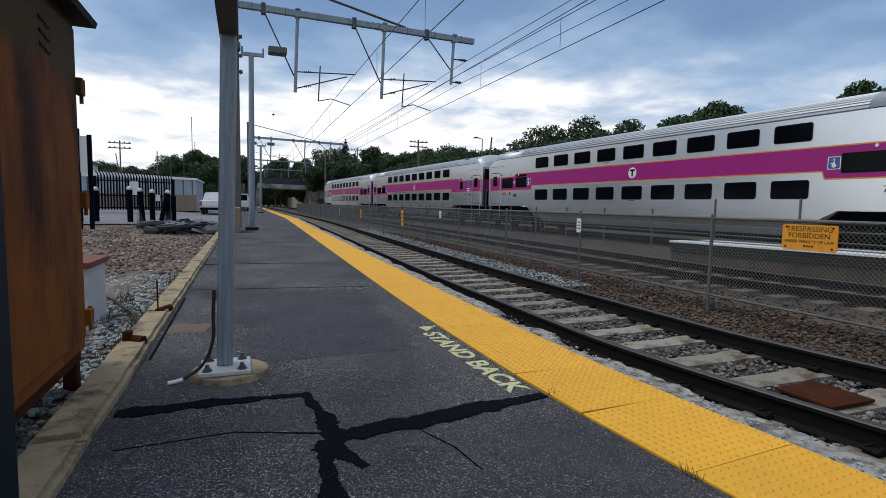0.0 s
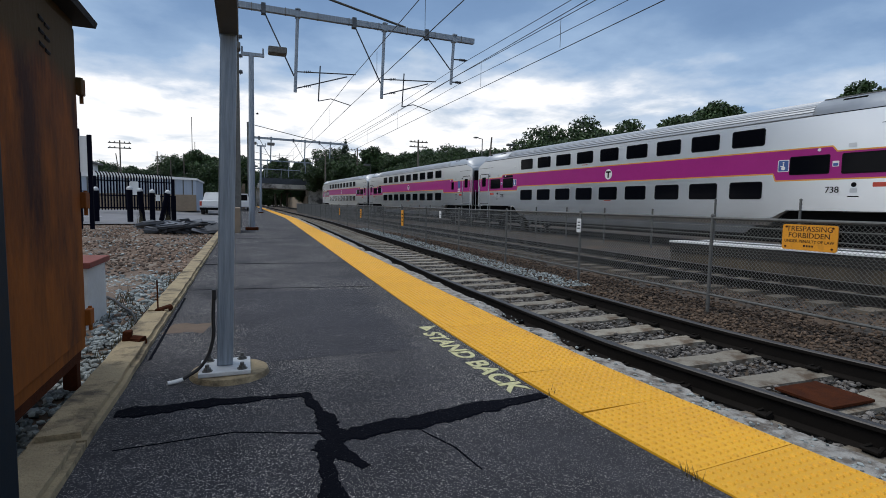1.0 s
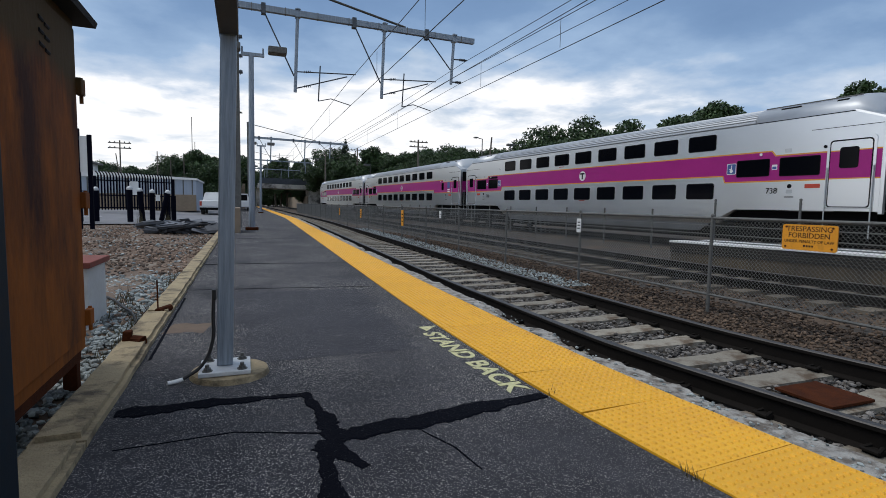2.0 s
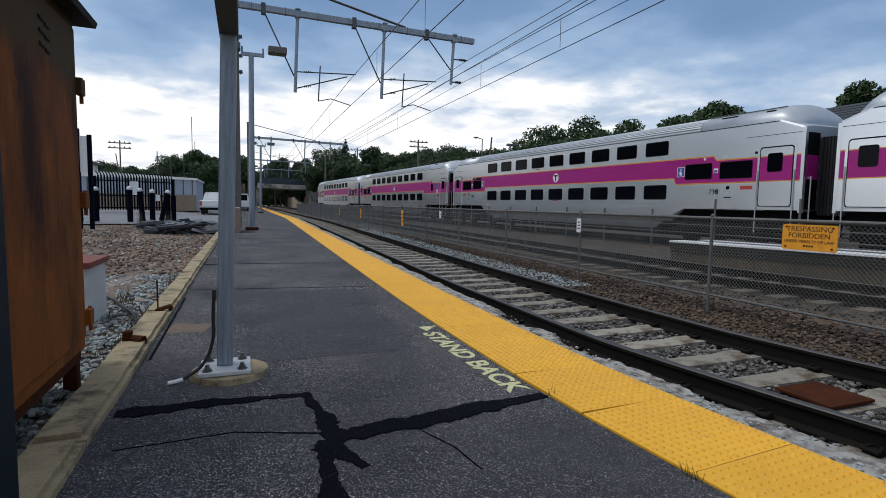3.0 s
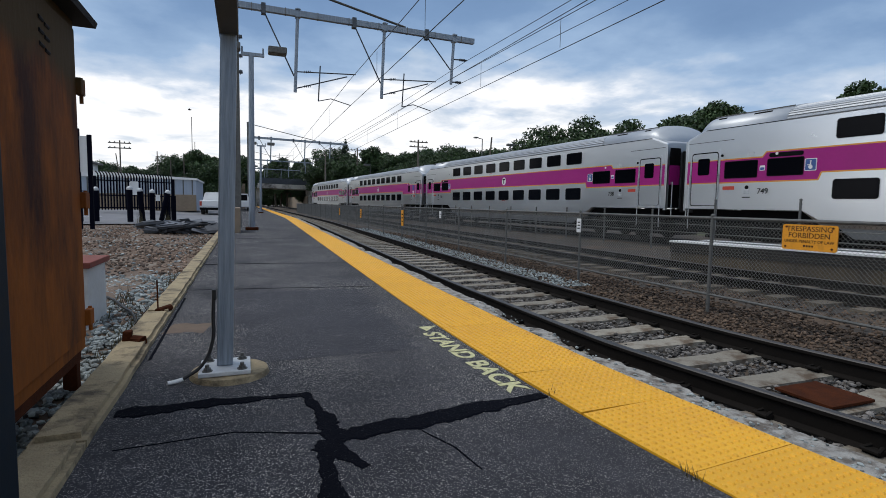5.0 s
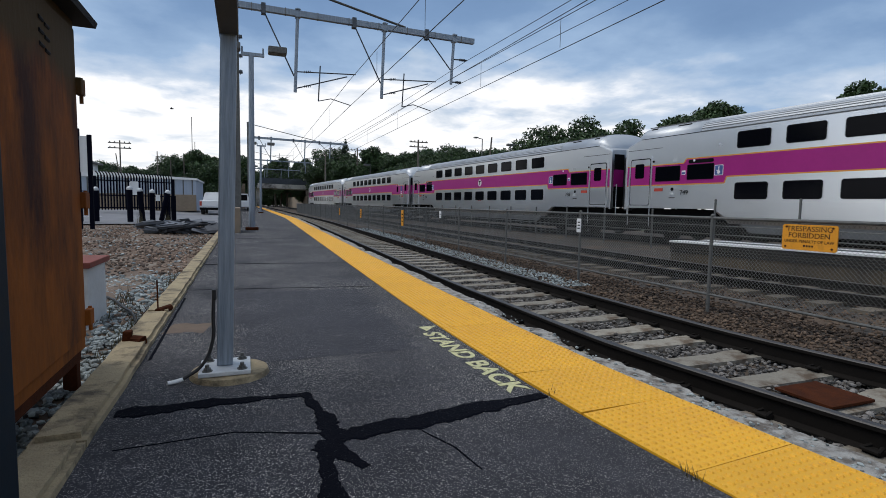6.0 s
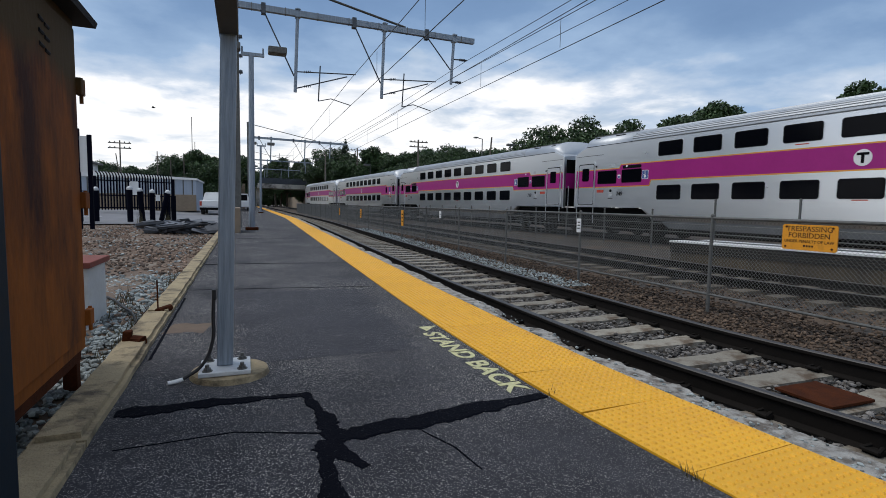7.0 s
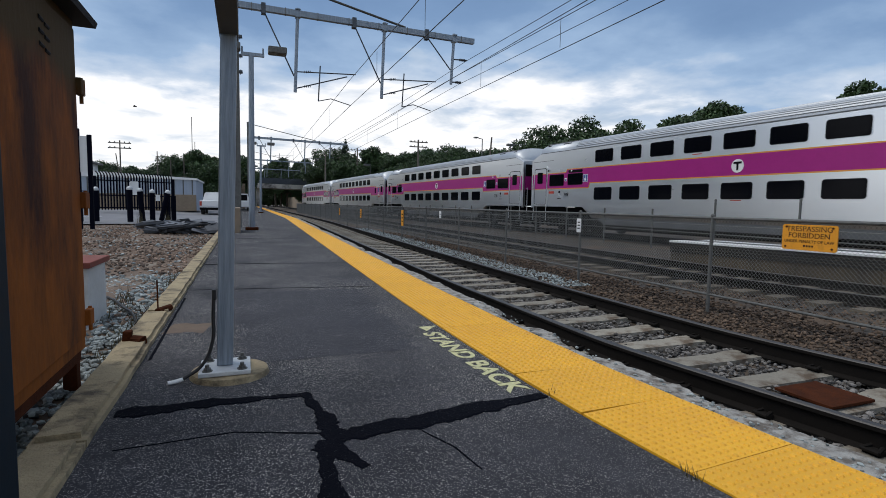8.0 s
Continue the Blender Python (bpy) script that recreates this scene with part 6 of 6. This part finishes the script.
for x in (-8.3, -4.38):
    bm = bmesh.new()
    box(bm, x - 0.07, x + 0.07, gate_y(x) - 0.07, gate_y(x) + 0.07, 0.2, 2.4, 0.01)
    part("gate_post", bm, NAVY, gate)
bm = bmesh.new()
box(bm, -6.75, -6.20, gate_y(-6.5) - 0.12, gate_y(-6.5) - 0.10, 1.30, 2.15)
part("notice_board", bm, WHITE, gate, "white notice board")
bm = bmesh.new()
box(bm, -5.35, -5.1, gate_y(-5.2) - 0.12, gate_y(-5.2) - 0.10, 0.95, 1.35)
part("notice_board", bm, WHITE, gate, "small white notice board")


# bollards with pale caps
def bollard(x, y, h, z, cap, lean=0.0):
    b_ = thing("bollard", "black bollard with a pale domed cap" if cap else "plain black bollard without a cap", "bollard", "bollards at the lot")
    bm = bmesh.new()
    tube(bm, (x, y, z - 0.1), (x + lean, y, z + h), 0.115, n=14)
    part("shaft", bm, NAVY, b_)
    if cap:
        bm = bmesh.new()
        bmesh.ops.create_uvsphere(bm, u_segments=12, v_segments=8, radius=0.125, matrix=Matrix.Translation((x + lean, y, z + h)))
        part("cap", bm, ZINC, b_, "pale domed cap")


for x, y, h, cap, ln in ((-4.68, 26.6, 1.35, 1, 0), (-4.35, 27.6, 1.3, 1, -0.1), (-3.98, 27.8, 1.25, 1, 0), (-3.72, 28.6, 1.25, 1, 0.3), (-3.45, 28.8, 1.25, 1, 0), (-3.25, 29.2, 1.1, 0, 0), (-6.05, 27.0, 1.3, 1, 0), (-6.65, 27.0, 1.25, 0, 0)):
    bollard(x, y, h, 0.12, cap, ln)

# tall board on black posts
tb = thing("notice_frame", "tall pale board between two black posts", "sign")
for x, zt in ((-5.42, 3.45), (-5.06, 3.25)):
    bm = bmesh.new()
    box(bm, x - 0.065, x + 0.065, 21.93, 22.07, -0.2, zt, 0.01)
    part("post", bm, NAVY, tb)
bm = bmesh.new()
box(bm, -5.36, -5.12, 21.97, 22.03, 1.95, 3.2)
part("board", bm, WHITE, tb, "pale weathered board")

# white storage building, tan wall, houses
wb_ = thing("storage_building", "long white storage building behind the gate", "building")
bm = bmesh.new()
box(bm, -20, -3.5, 46, 54, 0.2, 2.75, 0.03)
part("wall", bm, mat("pale_metal_wall", (0.40, 0.46, 0.54), (0.30, 0.35, 0.42), rough=0.6, scale=1, fine=10, bump=0.08, stretch=(4, 4, 0.3)), wb_)
bm = bmesh.new()
loft(bm, [(-20.2, 2.72), (-20.2, 2.9), (-11.7, 3.15), (-3.4, 2.75), (-3.4, 2.62)], [45.8, 54.2], lambda y: 0)
bmesh.ops.recalc_face_normals(bm, faces=bm.faces)
part("roof", bm, WHITE, wb_, "white metal roof")
for k in range(26):
    bm = bmesh.new()
    box(bm, -19.8 + 0.64 * k, -19.72 + 0.64 * k, 45.96, 46.0, 0.3, 2.7)
    part("wall_rib", bm, GALV2, wb_)
bm = bmesh.new()
box(bm, -14, -3.4, 44.6, 44.9, 0.2, 1.45, 0.02)
tagged(link("wall_lot", bm, FARWALL), "low tan block wall behind the gate", "wall", kind="structure")
bm = bmesh.new()
box(bm, -3.6, 0.2, 64, 65, 0.2, 3.0, 0.05)
tagged(link("wall_far_lot", bm, FARWALL), "rusty tan retaining wall at the end of the yard", "wall", kind="structure")
hh = thing("house", "pale two-storey house behind the lot", "house")
bm = bmesh.new()
box(bm, -22.5, -15.8, 66, 72, 0, 5.2)
w_ = part("wall", bm, WHITE, hh)
bm = bmesh.new()
loft(bm, [(-22.9, 5.1), (-19.1, 6.4), (-15.4, 5.1), (-15.4, 4.95), (-22.9, 4.95)], [65.5, 72.5], lambda y: 0)
bmesh.ops.recalc_face_normals(bm, faces=bm.faces)
part("roof", bm, GALV2, hh, "grey roof")
for k in range(5):
    for zz in (1.2, 3.5):
        bm = bmesh.new()
        box(bm, -22.0 + 1.25 * k, -21.4 + 1.25 * k, 65.9, 65.98, zz, zz + 1.1, 0.02)
        part("window", bm, CARGLASS, hh, "dark window")


# ---- vehicles in the yard ----
def wheel(x, y, z, r, w, parent):
    bm = bmesh.new()
    tube(bm, (x - w / 2, y, z), (x + w / 2, y, z), r, n=18)
    ty = part("wheel", bm, RUBBER, parent, "black tyre")
    bm = bmesh.new()
    tube(bm, (x - w / 2 - 0.01, y, z), (x + w / 2 + 0.01, y, z), r * 0.55, n=12)
    part("rim", bm, GALV, ty)


def pickup(x, y, z):
    p = thing("pickup_truck", "white pickup truck parked in the yard, tail to the platform", "pickup truck")
    bm = bmesh.new()
    box(bm, x - 0.95, x + 0.95, y, y + 5.2, z + 0.45, z + 0.98, 0.06)
    part("body", bm, WHITE, p)
    bm = bmesh.new()
    loft(bm, [(x - 0.88, z + 0.95), (x - 0.72, z + 1.52), (x - 0.6, z + 1.58), (x + 0.6, z + 1.58), (x + 0.72, z + 1.52), (x + 0.88, z + 0.95)], [y + 1.7, y + 2.0, y + 3.2, y + 3.9], lambda v: 0)
    bmesh.ops.recalc_face_normals(bm, faces=bm.faces)
    part("cab", bm, WHITE, p)
    bm = bmesh.new()
    box(bm, x - 0.52, x + 0.52, y + 1.72, y + 1.80, z + 1.14, z + 1.42, 0.02)
    part("rear_window", bm, CARGLASS, p)
    bm = bmesh.new()
    box(bm, x - 0.80, x + 0.80, y - 0.03, y + 0.03, z + 0.55, z + 0.96, 0.02)
    part("tailgate", bm, WHITE, p)
    bm = bmesh.new()
    box(bm, x - 0.95, x + 0.95, y - 0.14, y + 0.02, z + 0.34, z + 0.50, 0.03)
    part("bumper", bm, UNDER, p, "dark rear bumper")
    for s in (-1, 1):
        bm = bmesh.new()
        box(bm, x + s * 0.88 - 0.07, x + s * 0.88 + 0.07, y - 0.035, y + 0.05, z + 0.62, z + 0.92, 0.01)
        part("tail_light", bm, REDM, p, "red tail light")
        for dy in (1.1, 4.2):
            wheel(x + s * 0.80, y + dy, z + 0.36, 0.36, 0.24, p)


pickup(-1.85, 39.5, 0.05)


def van(x, y, z, l, h, label):
    v = thing("parked_van", label, "van", "white vehicles at the end of the yard")
    bm = bmesh.new()
    box(bm, x - 0.9, x + 0.9, y, y + l, z + 0.35, z + 1.0, 0.08)
    loft(bm, [(x - 0.88, z + 0.95), (x - 0.74, z + h), (x + 0.74, z + h), (x + 0.88, z + 0.95)], [y + 0.2, y + 0.5, y + l - 1.4, y + l - 0.6], lambda q: 0)
    bmesh.ops.recalc_face_normals(bm, faces=bm.faces)
    part("body", bm, WHITE, v)
    bm = bmesh.new()
    box(bm, x - 0.66, x + 0.66, y + 0.16, y + 0.24, z + 1.05, z + h - 0.1, 0.02)
    part("window", bm, CARGLASS, v)
    for s in (-1, 1):
        for dy in (0.9, l - 1.0):
            wheel(x + s * 0.78, y + dy, z + 0.33, 0.33, 0.22, v)


van(-0.3, 58.0, 0.06, 4.8, 1.75, "white van parked at the end of the yard")
van(0.2, 70.0, 0.06, 4.4, 1.45, "white car parked at the end of the yard")

# broken slabs heaped on the dirt
SLAB = mat("broken_slab", (0.14, 0.15, 0.17), (0.06, 0.065, 0.075), rough=0.9, scale=3, fine=30, bump=0.4, rand=0.4)
heap = thing("slab_heap", "heap of broken dark grey paving slabs on the dirt", "rubble heap")
rng2 = random.Random(9)
for k in range(46):
    bm = bmesh.new()
    l, w, h = rng2.uniform(0.3, 0.95), rng2.uniform(0.2, 0.6), rng2.uniform(0.05, 0.11)
    box(bm, -l / 2, l / 2, -w / 2, w / 2, -h / 2, h / 2, 0.012)
    for v in bm.verts:
        v.co += Vector((rng2.uniform(-0.05, 0.05), rng2.uniform(-0.05, 0.05), 0))
    o = part("slab", bm, SLAB, heap)
    fx = rng2.random()
    o.matrix_basis = pose(-3.0 + 2.2 * fx, 19.6 + rng2.uniform(-0.9, 0.9), -0.05 + 0.42 * rng2.random() * (1 - abs(2 * fx - 1) * 0.4), rng2.uniform(-14, 14), rng2.uniform(-14, 14), rng2.uniform(0, 180))

# dry weeds at the kerb and by the bollards
WEED = mat("dry_weed", (0.10, 0.08, 0.04), (0.05, 0.045, 0.02), rough=0.9, scale=3, fine=20, bump=0.0, rand=0.4)
rngw = np.random.default_rng(3)
vs, fs = [], []
for cx, cy, n, hh_ in ((-0.83, 4.7, 60, 0.16), (-0.82, 5.4, 40, 0.14), (-0.84, 3.75, 30, 0.12), (-0.82, 7.5, 60, 0.18), (-4.3, 26.5, 50, 0.7), (-3.4, 28, 40, 0.6), (-1.2, 6.1, 30, 0.2)):
    for i in range(n):
        x, y = cx + rngw.normal() * 0.07, cy + rngw.normal() * 0.25
        dx, dy, h = rngw.normal() * 0.05, rngw.normal() * 0.05, hh_ * rngw.uniform(0.4, 1.1)
        k = len(vs)
        vs += [(x - 0.004, y, -0.1), (x + 0.004, y, -0.1), (x + dx, y + dy, -0.08 + h)]
        fs.append((k, k + 1, k + 2))
for cx, cy, n in ((1.53, 1.43, 9), (1.51, 2.32, 7), (1.53, 1.36, 6)):
    for i in range(n):
        x, y = cx + rngw.normal() * 0.012, cy + rngw.normal() * 0.02
        k = len(vs)
        vs += [(x - 0.003, y, -0.01), (x + 0.003, y, -0.01), (x + rngw.normal() * 0.02, y + rngw.normal() * 0.02, 0.02 + 0.04 * rngw.random())]
        fs.append((k, k + 1, k + 2))
tagged(sheet("weeds", vs, fs, WEED), "dry brown weeds along the kerb", "weeds", kind="stuff")

# a bird crosses the sky
bird = thing("bird", "small dark bird gliding before the clouds", "bird")
bm = bmesh.new()
bmesh.ops.create_uvsphere(bm, u_segments=10, v_segments=6, radius=0.07, matrix=Matrix.Diagonal((2.6, 1, 0.9, 1)))
part("body", bm, GASKET, bird)
for s_ in (-1, 1):
    bm = bmesh.new()
    bmesh.ops.create_uvsphere(bm, u_segments=8, v_segments=5, radius=0.1, matrix=Matrix.Translation((0, s_ * 0.26, 0.03)) @ Matrix.Rotation(radians(8 * s_), 4, "X") @ Matrix.Diagonal((0.8, 2.6, 0.12, 1)))
    part("wing", bm, GASKET, bird)

motions()
